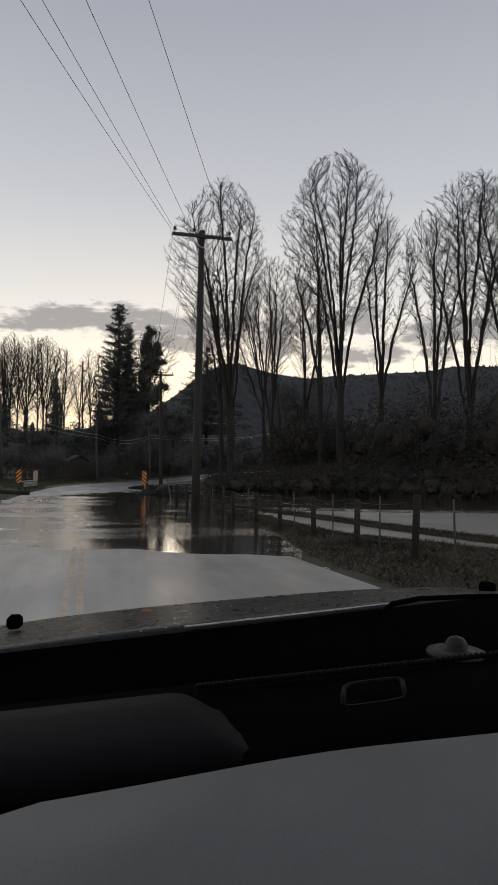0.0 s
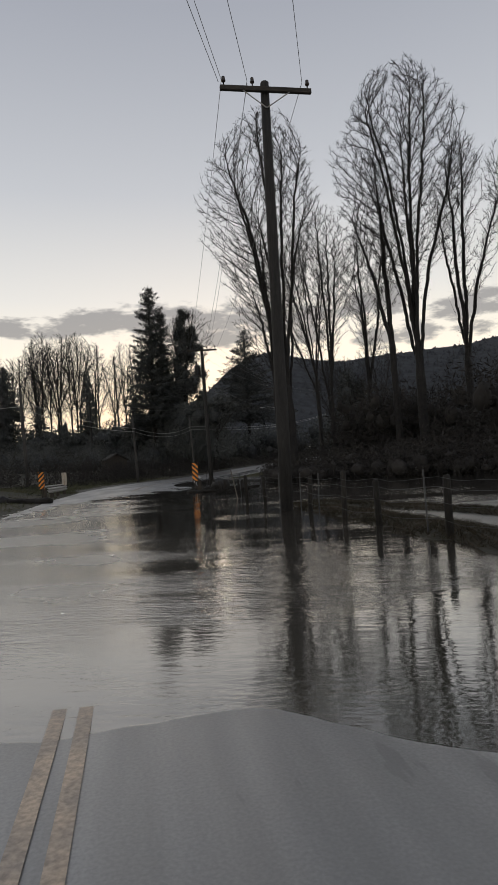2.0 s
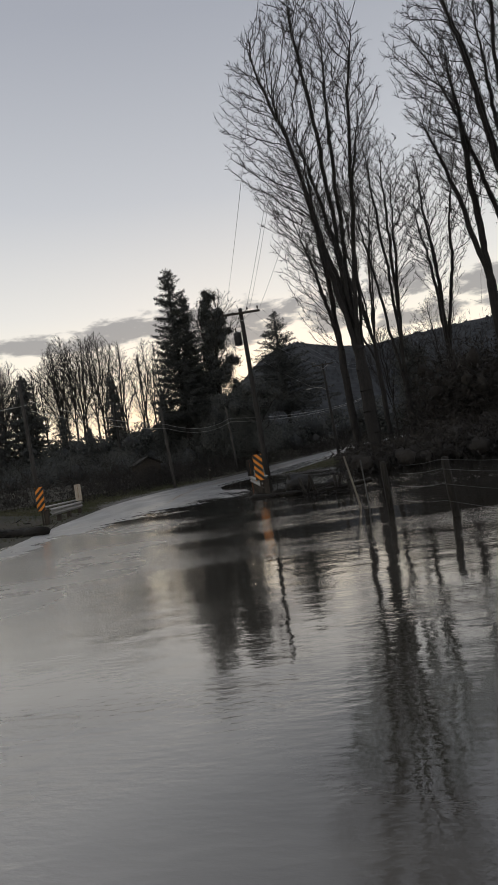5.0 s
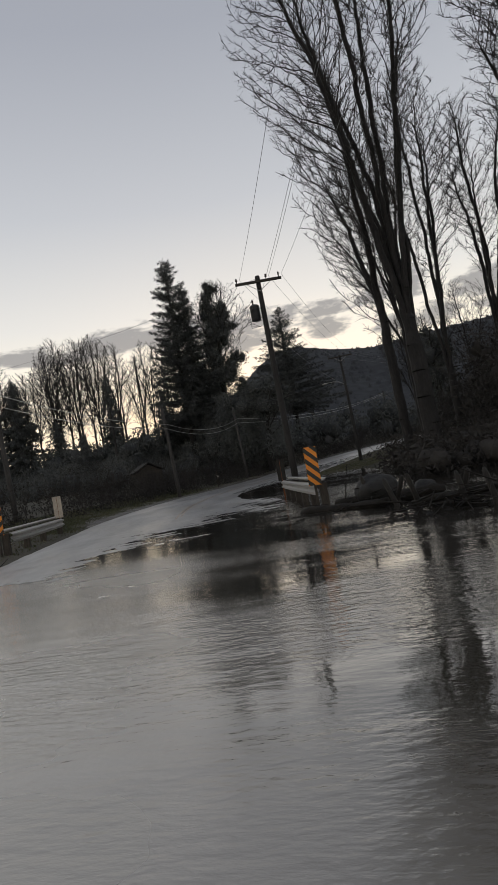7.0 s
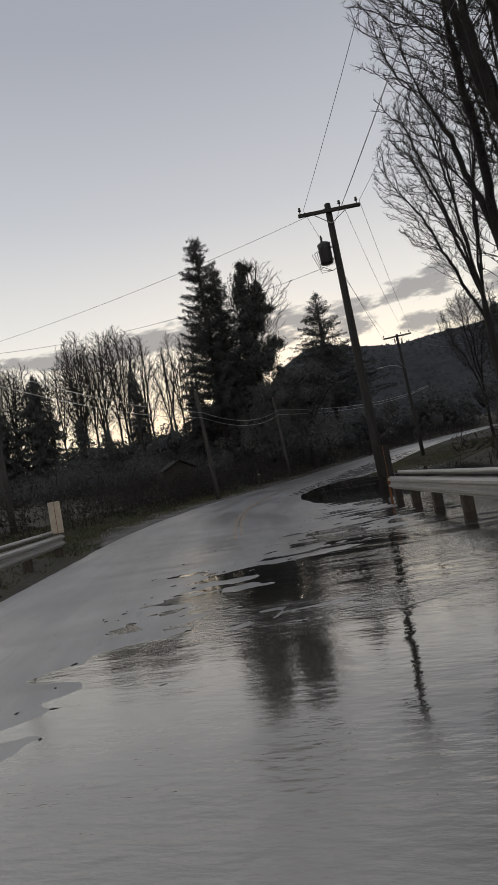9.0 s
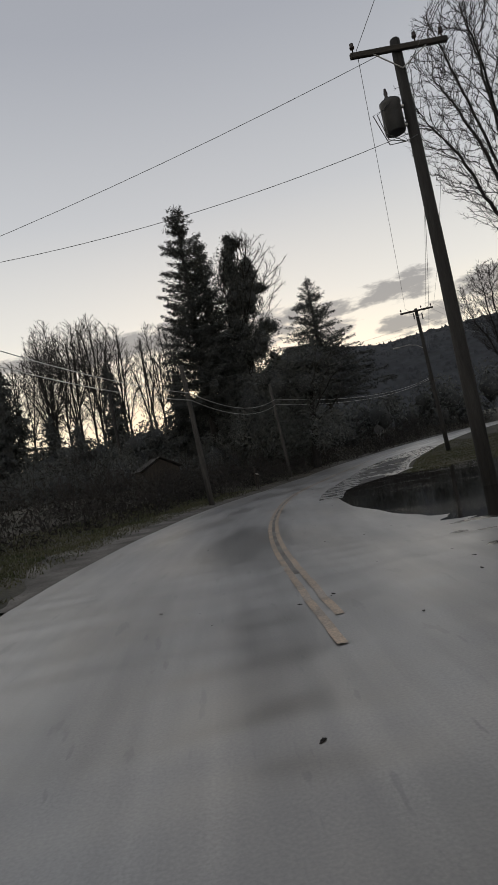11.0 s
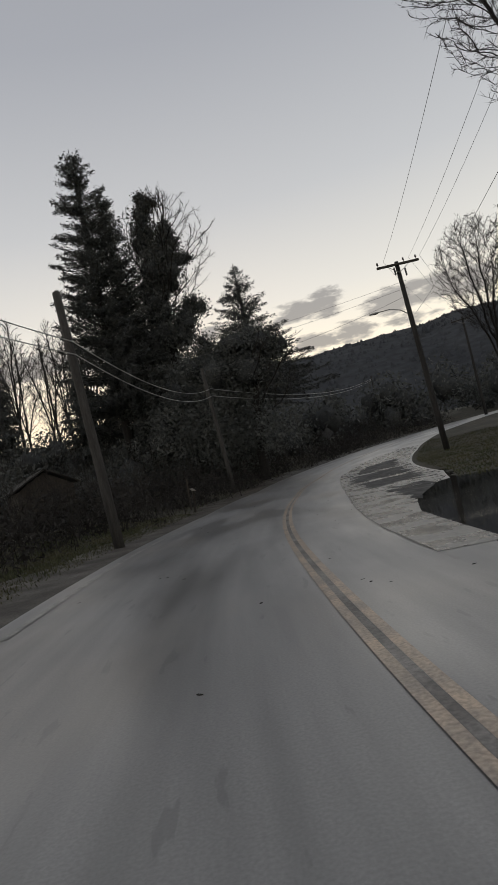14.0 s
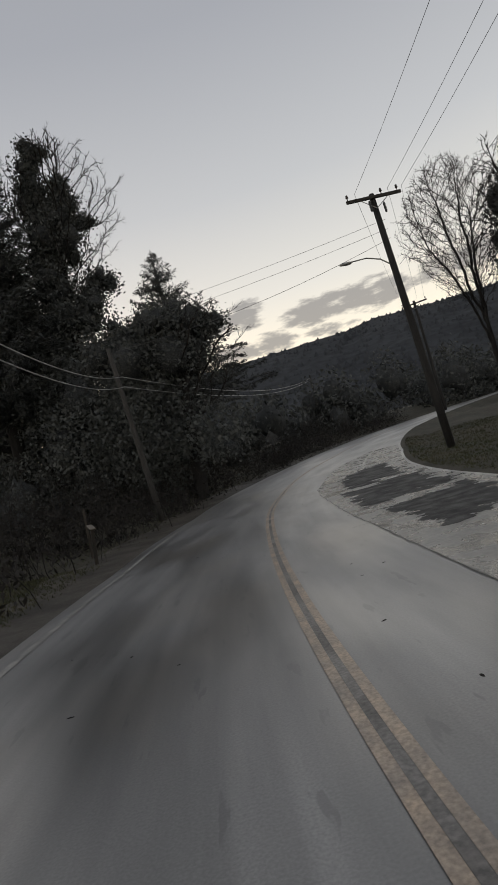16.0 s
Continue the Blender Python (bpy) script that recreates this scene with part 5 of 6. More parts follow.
conifer(-42.3, 118, 20.5, 2.2, 80, "narrow dark spruce among bare trees", power=0.5, cards=14, size=0.7, slim=0.4)
conifer(-60, 120, 23.8, 4.4, 84, "ragged dark evergreen before the bare trees", power=0.45, cards=20, size=0.6, ragged=0.6, slim=0.4, heart=0.35)
conifer(-66, 118, 19.5, 5.0, 85, "ragged dark evergreen before the bare trees", power=0.4, cards=20, size=0.6, ragged=0.6, slim=0.4, heart=0.35)
conifer(-54, 122, 15.5, 3.0, 86, "ragged dark evergreen before the bare trees", power=0.5, cards=14, size=0.6, ragged=0.6, slim=0.4)
conifer(-38.0, 96.0, 9.5, 2.6, 81, "leafy dark evergreen at the wood edge", power=0.45, ragged=0.5, cards=20, slim=0.4)
conifer(-28.5, 101.0, 14.0, 2.4, 83, "dark evergreen under the tall cedar", power=0.5, ragged=0.5, cards=20, slim=0.4)
ivy_tree(-14.9, 94.0, 11.8, 64, "rounded ivy-covered tree at the wood edge",
         [[(-1.4, 10.2, 1.0), (0.2, 10.3, 1.3), (1.6, 10.5, 1.3), (2.7, 10.3, 1.1), (3.0, 9.4, 0.8)], [(-3.0, 9.0, 1.8), (0, 8.6, 2.2), (1.6, 8.6, 1.9)], [(-4, 5, 2.8), (0, 5, 3.0), (2.6, 5, 2.6)]], crown=(-12.4, 8.4, 2.6, 3.2), per=210, leaders=5, stray=0.10)


def thicket(name, label, blobs, mat, seed, per=38, size=0.55, core=0.0, slim=0.5, fine=False, inside=None):
    """A belt of undergrowth that nobody could count."""
    rng = np.random.default_rng(seed)
    cloud = clump_cloud(rng, blobs, per)
    ob = leaves(name, cloud, size, mat, None, rng, 0.0, slim)
    if core:
        tall = blobs if fine else [b for b in blobs if b[2] > 3.5] or blobs
        # added filler; M_SHADE carries the shade in its colour
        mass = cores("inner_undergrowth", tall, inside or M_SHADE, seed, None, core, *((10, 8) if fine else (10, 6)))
        tagged(mass, "opaque filler inside the " + label, "undergrowth", kind="stuff")
    return tagged(ob, label, "undergrowth", kind="stuff")


def stalks(name, label, blobs, seed, per=10, mat=None):
    """Bare upright stems and arching canes standing in the undergrowth."""
    rng = np.random.default_rng(seed)
    segs = []
    for x, y, z, rx, rz in blobs:
        for _ in range(int(per * rx)):
            a, b = rng.normal(size=2) * rx * 0.6
            p = np.array([x + a, y + b, z - rz * 0.5])
            d = unit(np.array([rng.normal() * 0.25, rng.normal() * 0.25, 1.0]))
            ln = rz * rng.uniform(1.2, 2.6)
            r = rng.uniform(0.010, 0.022)
            for k in range(5):
                q = p + d * ln / 5
                segs.append((*p, *q, r * (1 - k / 6), r * (1 - (k + 1) / 6)))
                if k > 0:
                    for _ in range(2):
                        e = unit(d + rng.normal(size=3) * 0.5)
                        segs.append((*q, *(q + e * ln * rng.uniform(0.08, 0.22)), r * 0.5, r * 0.3))
                d = unit(d + rng.normal(size=3) * 0.16)
                p = q
    return tagged(tubes(name, segs, mat or M_TWIG, None, 3), label, "undergrowth", kind="stuff")


rb = random.Random(8)
near_blobs, wood_blobs, right_blobs = [], [], []
for k in range(190):
    y = rb.uniform(45, 122)
    edge = np.interp(y, [45, 50, 56, 70, 80, 88, 95, 103, 112, 122], [-23.3, -22.0, -21.0, -20.1, -18.6, -16.5, -13.6, -8.8, -2.0, 8.0])
    deep = abs(rb.gauss(0, 1)) * 3.6
    x = edge - deep
    r = min(2.6, rb.uniform(0.5, 1.0) + 0.16 * deep)
    near_blobs.append((x, y, land(x, y) + r * 0.35, r * 1.25, r * rb.uniform(0.6, 1.15)))
thicket("undergrowth", "low dark brambles along the road verge", near_blobs, M_SHRUB, 70, per=160, size=0.23, slim=0.28)
stalks("cane_thicket", "bare canes and stems among brambles", near_blobs, 73, per=4)
for k in range(110):
    t = rb.random()
    x, y = -88 + 82 * t, rb.uniform(114, 130) + 4 * math.sin(6 * t)
    top = 5.5 if x < -20 else 3.5
    wood_blobs.append((x, y, land(x, y) + rb.uniform(0.5, top), rb.uniform(2.0, 3.6), rb.uniform(2.2, 3.4)))
for k in range(42):
    x = -92 + 2.0 * k
    wood_blobs.append((x, 130 + rb.uniform(-2, 2), land(x, 130) + rb.uniform(1.0, 3.6), 2.9, 4.0))
for k in range(85):
    x, y = rb.uniform(-62, -20), rb.uniform(82, 110)
    r = rb.uniform(1.2, 2.4)
    wood_blobs.append((x, y, land(x, y) + r * rb.uniform(0.3, 0.8 if x < -23 else 2.6), r, r * 1.1))
for k in range(75):                                  # behind the bend
    t = rb.random()
    x, y = -6 + 75 * t, 120 + 22 * t + rb.uniform(0, 16)
    r = rb.uniform(1.6, 3.0)
    wood_blobs.append((x, y, land(x, y) + rb.uniform(0.5, 4.5), r, r * 1.3))
for k in range(26):
    x, y = rb.uniform(-23, -15.5), rb.uniform(97, 106)
    r = rb.uniform(1.6, 3.0)
    wood_blobs.append((x, y, land(x, y) + rb.uniform(1, 7), r, r * 1.3))
wood_blobs.append((-27.0, 103.0, land(-27.0, 103.0) + 4.4, 3.0, 5.0))
wood_blobs.append((-29.8, 109.5, land(-29.8, 109.5) + 4.8, 2.6, 5.0))
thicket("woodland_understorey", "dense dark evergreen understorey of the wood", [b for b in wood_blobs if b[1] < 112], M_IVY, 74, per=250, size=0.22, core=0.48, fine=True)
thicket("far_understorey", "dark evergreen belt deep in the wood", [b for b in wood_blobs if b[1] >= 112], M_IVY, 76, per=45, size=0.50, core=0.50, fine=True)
for k in range(150):
    y = rb.uniform(42, 80)
    x = np.interp(y, [40, 50, 58, 66, 80], [13, 6, 2.0, 1.5, 2]) + abs(rb.gauss(0, 1)) * 9
    r = rb.uniform(1.0, 2.6)
    right_blobs.append((x, y, max(0, land(x, y)) + r * rb.uniform(0.4, 1.9), r, r * rb.uniform(1, 1.7)))
for k in range(90):
    y = rb.uniform(80, 138)
    x = np.interp(y, [78, 90, 100, 110, 120, 138], [3.0, 4.5, 9, 15, 24, 50]) + abs(rb.gauss(0, 1)) * 8
    r = rb.uniform(1.0, 2.6)
    right_blobs.append((x, y, land(x, y) + r * rb.uniform(0.4, 1.5), r, r * rb.uniform(1, 1.5)))
for k in range(60):
    x, y = rb.uniform(14, 60), rb.uniform(36, 60)
    r = rb.uniform(1.6, 3.4)
    right_blobs.append((x, y, max(0, land(x, y)) + r * rb.uniform(0.5, 1.8), r, r * rb.uniform(1, 1.6)))
for k in range(150):
    x, y = (rb.uniform(-5, 9), rb.uniform(46.5, 62)) if k < 70 else (rb.uniform(-3, 5), rb.uniform(62, 78)) if k < 100 else (rb.uniform(2, 42), 0)
    y = y or 42.5 + 0.10 * x + abs(rb.gauss(0, 2.0))
    d = float(nearest(x, y)[0][0])
    r = rb.uniform(0.45, 1.1)
    if d > 8.2:
        right_blobs.append((x, y, max(0.0, land(x, y)) + r * 0.6, r, r * rb.uniform(0.7, 1.3)))
for k in range(70):
    y = rb.uniform(54, 63)
    r = rb.uniform(1.1, 1.9)
    x = -2.0 + 0.31 * (y - 51.6) + r + abs(rb.gauss(0, 5.0))
    if float(nearest(x, y)[0][0]) > 7.6 + r:
        right_blobs.append((x, y, max(0.0, land(x, y)) + rb.uniform(0.4, 5.2), r, r * rb.uniform(1.0, 1.4)))
shore_blobs = []
for k in range(110):
    x = rb.uniform(2.5, 40)
    y, r = 41.8 + 0.10 * x + abs(rb.gauss(0, 1.5)), rb.uniform(0.7, 1.4)
    shore_blobs.append((x, y, max(0.0, land(x, y)) + r * 0.5, r, r * rb.uniform(0.8, 1.3)))
for k in range(70):
    x, y, r = rb.uniform(-4, 5), rb.uniform(44.5, 55), rb.uniform(0.6, 1.2)
    if float(nearest(x, y)[0][0]) > 7.4 + r:
        shore_blobs.append((x, y, max(0.0, land(x, y)) + r * 0.45, r, r * rb.uniform(0.7, 1.2)))
for k in range(120):
    y, r = rb.uniform(22, 48), rb.uniform(0.6, 1.3)
    i = int(np.abs(ROAD[:, 1] - y).argmin())
    q = ROAD[i] + SIDE[i] * (float(half_right(y)) + float(np.interp(y, [20, 36, 50], [30, 14, 5.5])) + 0.6 + r * 0.6 + abs(rb.gauss(0, 1.6)))
    shore_blobs.append((float(q[0]), float(q[1]), max(0.0, land(q[0], q[1])) + r * 0.45, r, r * rb.uniform(0.7, 1.2)))
thicket("undergrowth", "dark tangled shrubs beyond the drowned field", right_blobs, M_SHRUB, 71, per=50, size=0.46, core=0.30, slim=0.2, inside=M_SHRUB)
thicket("undergrowth", "low dense brambles on the far shore", shore_blobs, M_SHRUB, 77, per=240, size=0.25, slim=0.28, core=0.44, fine=True, inside=M_SHRUB)
stalks("sapling_thicket", "bare saplings and stems at the field edge", right_blobs, 75, per=1.4)


# ---------------------------------------------------------------- debris, rocks and small things by the bridge
def log(x0, y0, z0, x1, y1, z1, r, seed, label):
    rng = np.random.default_rng(seed)
    a, b = np.array([x0, y0, z0]), np.array([x1, y1, z1])
    n = 9
    pts = a + (b - a) * np.linspace(0, 1, n)[:, None] + rng.normal(size=(n, 3)) * r * 0.18
    t = unit(b - a)
    u = unit(np.cross(t, [0, 0, 1.0]))
    v = np.cross(t, u)
    bm = bmesh.new()
    rows = []
    for k, q in enumerate(pts):
        rr = r * (1 - 0.3 * k / n) * (0.75 if k in (0, n - 1) else 1)
        rows.append([bm.verts.new(q + (u * math.cos(c) + v * math.sin(c)) * rr * rng.uniform(0.85, 1.12)) for c in np.arange(9) * 2 * math.pi / 9])
    for p, q in zip(rows, rows[1:]):
        for k in range(9):
            bm.faces.new((p[k], p[(k + 1) % 9], q[(k + 1) % 9], q[k]))
    bm.faces.new(rows[0][::-1])
    bm.faces.new(rows[-1])
    return tagged(part("log", bm, M_LOG, None, "", True), label, "log", "drift logs")


log(-7.1, 38.0, 0.05, -4.7, 37.3, 0.12, 0.17, 1, "dark waterlogged drift log beside the bridge rail")
log(-7.9, 38.2, 0.0, -6.0, 36.8, 0.06, 0.12, 2, "thin dark drift log in flood water")
log(-13.7, 34.7, 0.10, -16.2, 35.6, 0.16, 0.20, 3, "dark log lying at the flooded road edge")
log(-16.4, 35.0, 0.18, -18.6, 35.9, 0.22, 0.15, 4, "dark log on the muddy bank")
log(-5.6, 36.2, 0.02, -3.9, 34.6, 0.30, 0.09, 5, "broken branch caught on the drowned fence")


def boulder(x, y, z, r, seed, label):
    bm = bmesh.new()
    bmesh.ops.create_icosphere(bm, subdivisions=3, radius=1)
    noise.seed_set(seed)
    for v in bm.verts:
        v.co = v.co * (1 + 0.22 * noise.noise(v.co * 1.3 + Vector((seed, 0, 0))) + 0.07 * noise.noise(v.co * 4)) * r
        v.co.z *= 0.85
    bm.transform(pose(x, y, z, 0, 0, seed * 37))
    return tagged(part("boulder", bm, M_ROCK, None, "", True), label, "rock", "rocks by the bridge")


boulder(-6.15, 37.9, 0.22, 0.50, 3, "large dark wet boulder beside drift logs")
boulder(-5.0, 38.6, 0.05, 0.30, 5, "small dark wet rock in flood water")
boulder(-17.0, 36.6, 0.15, 0.32, 7, "dark rock on the muddy bank")

# a leaning broken fence panel and stakes in the debris
rs = random.Random(4)
for k in range(7):
    x, y = -4.4 - 0.33 * k + rs.uniform(-0.15, 0.15), 34.2 + 0.55 * k
    ob = part("broken_stake", lathe([(0.055, -0.3), (0.05, 0.75), (0.03, 0.85)], None, 8), M_POST, None, "", True)
    ob.matrix_world = pose(x, y, max(-0.2, land(x, y)), rs.uniform(-28, 28), rs.uniform(-30, 30), 0)
    tagged(ob, "broken leaning wooden stake in flood debris", "stake", "stakes in the debris")


def drift_pile(x, y, w, n, seed, label, longest=0.9):
    rng = np.random.default_rng(seed)
    segs = []
    for _ in range(n):
        p = np.array([x + rng.normal() * w, y + rng.normal() * w * 0.6, abs(rng.normal()) * 0.16])
        d = unit(np.array([rng.normal(), rng.normal(), rng.normal() * 0.15]))
        ln, r = rng.uniform(0.2, longest), rng.uniform(0.006, 0.022)
        segs.append((*p, *(p + d * ln), r, r * 0.5))
    return tagged(tubes("drift_debris", segs, M_LOG, None, 4), label, "debris", kind="stuff")


drift_pile(-6.3, 37.6, 0.55, 70, 1, "tangled sticks and reeds washed against the rail")
drift_pile(-4.9, 34.9, 0.5, 80, 2, "tangled sticks washed against the drowned fence")
drift_pile(-15.6, 35.4, 0.7, 120, 3, "sticks and dead grass at the flood line", 0.5)


def stake(x, y, h, mat, label, lean=0):
    ob = part("marker_stake", box((0.07, 0.03, h), pose(0, 0, h / 2 - 0.2), 0.004), mat, None)
    ob.matrix_world = pose(x, y, land(x, y), 0, lean, 15)
    return tagged(ob, label, "stake")


stake(-18.4, 38.2, 1.3, M_OLDPLATE, "thin pale marker stake on the bank", -6)
stake(-18.6, 80.2, 1.7, M_TIMBER, "thin grey wooden stake in brambles", 3)
stake(-17.6, 91.0, 0.9, M_OLDPLATE, "short pale stake at the foot of a pole", 4)
mail = empty("broken_mailbox_post", pose(-18.2, 78.4, land(-18.2, 78.4), 0, 6, 20), "broken mailbox post with a tilted pale board", "mailbox post")
part("post", box((0.09, 0.09, 1.2), pose(0, 0, 0.4), 0.008), M_TIMBER, mail)
part("board", box((0.16, 0.55, 0.03), pose(0, 0.1, 1.02, 12, 0, 0), 0.004), M_OLDPLATE, mail, "pale weathered board")


def road_sign_back(x, y, z, turn):
    """A diamond warning sign, seen from behind."""
    g = land(x, y)
    sgn = empty("warning_sign", pose(x, y, g, 0, 0, turn), "grey back of a diamond warning sign on a post", "road sign")
    part("post", box((0.09, 0.09, z - g + 0.9), pose(0, 0.06, (z - g + 0.3) / 2), 0.008), M_TIMBER, sgn)
    part("plate", box((0.91, 0.006, 0.91), pose(0, 0, z - g, 0, 45, 0), 0.002), M_DARKMETAL, sgn, "dull grey metal plate")
    part("brace", box((0.05, 0.02, 0.7), pose(0, 0.014, z - g), 0.003), M_STEEL, sgn)


road_sign_back(-7.9, 111.4, 3.7, 12)


def shed(x, y, turn):
    g = land(x, y)
    sh = empty("shed", pose(x, y, g, 0, 0, turn), "small weathered shed with a pale-edged roof in brambles", "shed")
    part("wall", box((2.6, 2.2, 2.0), pose(0, 0, 0.9), 0.02), M_TIMBER, sh, "dark board walls")
    for sx in (-1, 1):
        part("roof", box((1.75, 2.7, 0.06), pose(sx * 0.74, 0, 2.35, 0, sx * 28, 0), 0.01), M_POST, sh, "pale weathered roof sheet")
    bm = bmesh.new()
    front, back = ([bm.verts.new((gx_, gy_, gz_)) for gx_, gz_ in ((-1.3, 1.9), (1.3, 1.9), (0.0, 2.62))] for gy_ in (-1.1, 1.1))
    bm.faces.new(front)
    bm.faces.new(back[::-1])
    for k in range(3):
        bm.faces.new((front[k], back[k], back[(k + 1) % 3], front[(k + 1) % 3]))
    part("gable", bm, M_TIMBER, sh)
    part("door", box((0.8, 0.04, 1.6), pose(0.2, -1.125, 0.85), 0.008), M_POST, sh)


shed(-25.4, 80.0, 35)


# ---------------------------------------------------------------- grass and leaf litter on the verges
def grass(name, label, boxes, seed, height, mat, blade=0.012, flat=0.45):
    rng = np.random.default_rng(seed)
    pts = []
    for x0, x1, y0, y1, n in boxes:
        q = np.stack([rng.uniform(x0, x1, n), rng.uniform(y0, y1, n)], 1)
        pts.append(q)
    q = np.concatenate(pts)
    d, k = nearest(q[:, 0], q[:, 1])
    q = q[(d < -HALF - np.where(ROAD[k, 1] > 48, 0.7, 0.15) - 0.5 * rng.random(len(q))) | (d > half_right(ROAD[k, 1]) + 0.25)]
    z = land_z(q[:, 0], q[:, 1])
    q, z = q[z > 0.0], z[z > 0.0]
    n = len(q)
    a = rng.uniform(0, 2 * math.pi, n)
    h = height * rng.uniform(0.4, 1.25, n)
    w = blade * (1 + rng.random(n))
    lean = rng.normal(size=(n, 2)) * flat
    b = np.stack([q[:, 0], q[:, 1], z - 0.01], 1)
    side = np.stack([np.cos(a) * w, np.sin(a) * w, 0 * a], 1)
    tip = b + np.stack([lean[:, 0] * h, lean[:, 1] * h, h], 1)
    verts = np.stack([b - side * 1.2, b + side * 1.2, tip], 1).reshape(-1, 3)
    return tagged(quads(name, verts, np.arange(3 * n).reshape(-1, 3), mat), label, "grass", kind="stuff")


grass("grass", "wet flattened winter grass on the verges", [(-24, -15, 45, 78, 75000), (-24, -6, 78, 112, 16000), (-13, 6, 66, 96, 60000), (-22, -13, 24, 46, 9000)], 5, 0.075, M_GRASS)
grass("bank_grass", "tufts of dead grass along the fence bank", [(-3, 6, -2, 26, 170000)], 6, 0.085, M_BANK, 0.0055, 1.3)


# ---------------------------------------------------------------- woods on the far hillside
def hill_woods(n, seed):
    """Evergreens over the whole slope, small and pointed."""
    rng = np.random.default_rng(seed)
    az = np.radians(rng.uniform(-16, 52, n))
    r = np.where(np.arange(n) < 1700, rng.uniform(590, 690, n), np.sqrt(rng.uniform(300.0 ** 2, 660.0 ** 2, n)))
    x, y = np.sin(az) * r, 30 + np.cos(az) * r
    i, j = np.searchsorted(gx, x) - 1, np.searchsorted(gy, y) - 1
    fx, fy = (x - gx[i]) / (gx[i + 1] - gx[i]), (y - gy[j]) / (gy[j + 1] - gy[j])
    z = (GZ[j, i] * (1 - fx) + GZ[j, i + 1] * fx) * (1 - fy) + (GZ[j + 1, i] * (1 - fx) + GZ[j + 1, i + 1] * fx) * fy - 1.5
    k = np.interp(r, [300, 560, 690], [1.7, 1.4, 1.0])
    h, w = rng.uniform(1.3, 3.0, n) * k, rng.uniform(1.2, 2.3, n) * k
    k = 5
    a = np.arange(k) * 2 * math.pi / k
    ring = np.stack([np.cos(a), np.sin(a)], 1)

    def hoop(wide, up):
        ragged = rng.uniform(0.7, 1.2, (n, k)) * (w * wide)[:, None]
        return np.stack([x[:, None] + ring[None, :, 0] * ragged, y[:, None] + ring[None, :, 1] * ragged, np.repeat((z + up)[:, None], k, 1)], -1)

    verts = np.stack([hoop(1.0, 0.2), hoop(0.55, h * 0.5), hoop(0.05, h)], 1).reshape(-1, 3)
    i = (np.arange(n) * 3 * k)[:, None, None] + (np.arange(2) * k)[None, :, None] + np.arange(k)[None, None, :]
    j = (np.arange(n) * 3 * k)[:, None, None] + (np.arange(2) * k)[None, :, None] + np.roll(np.arange(k), -1)[None, None, :]
    faces = np.stack([i, j, j + k, i + k], -1).reshape(-1, 4)
    return tagged(quads("hillside_woods", verts, faces, M_HILLTREE), "dark haze-tinted evergreen woods covering the far hillside", "forest", kind="stuff")


hill_woods(6000, 9)


# ---------------------------------------------------------------- mud clods and wet leaves along the flood's edge and on the road
def litter(name, label, n, y0, y1, d0, d1, size, seed, edge):
    """Small flat dark lumps lying on the asphalt; with edge, only where it meets the water."""
    rng = np.random.default_rng(seed)
    y, d = rng.uniform(y0, y1, n * 30), rng.uniform(d0, d1, n * 30)
    z = road_z(y, d)
    keep = (np.abs(z) < 0.010) if edge else (z > 0.012)
    y, d, z = y[keep][:n], d[keep][:n], z[keep][:n]
    k = np.abs(ROAD[:, 1][None] - y[:, None]).argmin(1)
    at = ROAD[k] + SIDE[k] * d[:, None] + TANG[k] * ((y - ROAD[k, 1]) / TANG[k, 1])[:, None]
    n, m = len(y), 7
    a = np.arange(m) * 2 * math.pi / m
    turn, long = rng.uniform(0, np.pi, n), rng.uniform(0.5, 1.6, n) * size
    c, sn = np.cos(turn)[:, None], np.sin(turn)[:, None]
    rings = []
    for wide, up in ((1.0, -0.02), (0.8, 0.10), (0.02, 0.15)):
        u = np.cos(a)[None] * long[:, None] * wide * rng.uniform(0.7, 1.25, (n, m))
        v = np.sin(a)[None] * (long * rng.uniform(0.25, 0.6, n))[:, None] * wide * rng.uniform(0.7, 1.25, (n, m))
        rings.append(np.stack([at[:, :1] + u * c - v * sn, at[:, 1:] + u * sn + v * c, z[:, None] + up * long[:, None] * rng.uniform(0.6, 1.1, (n, m))], -1))
    verts = np.stack(rings, 1).reshape(-1, 3)
    i = (np.arange(n) * 3 * m)[:, None, None] + (np.arange(2) * m)[None, :, None] + np.arange(m)[None, None, :]
    j = (np.arange(n) * 3 * m)[:, None, None] + (np.arange(2) * m)[None, :, None] + np.roll(np.arange(m), -1)[None, None, :]
    return tagged(quads(name, verts, np.stack([i, j, j + m, i + m], -1).reshape(-1, 4), M_LOG), label, "debris", kind="stuff")


litter("mud_clods", "dark mud clods and wet leaves at the flood's edge", 300, 25, 46, -3.6, 3.4, 0.032, 21, True)
litter("road_litter", "scattered wet leaves and twigs on the road", 60, 41, 80, -3.0, 2.2, 0.022, 22, False)


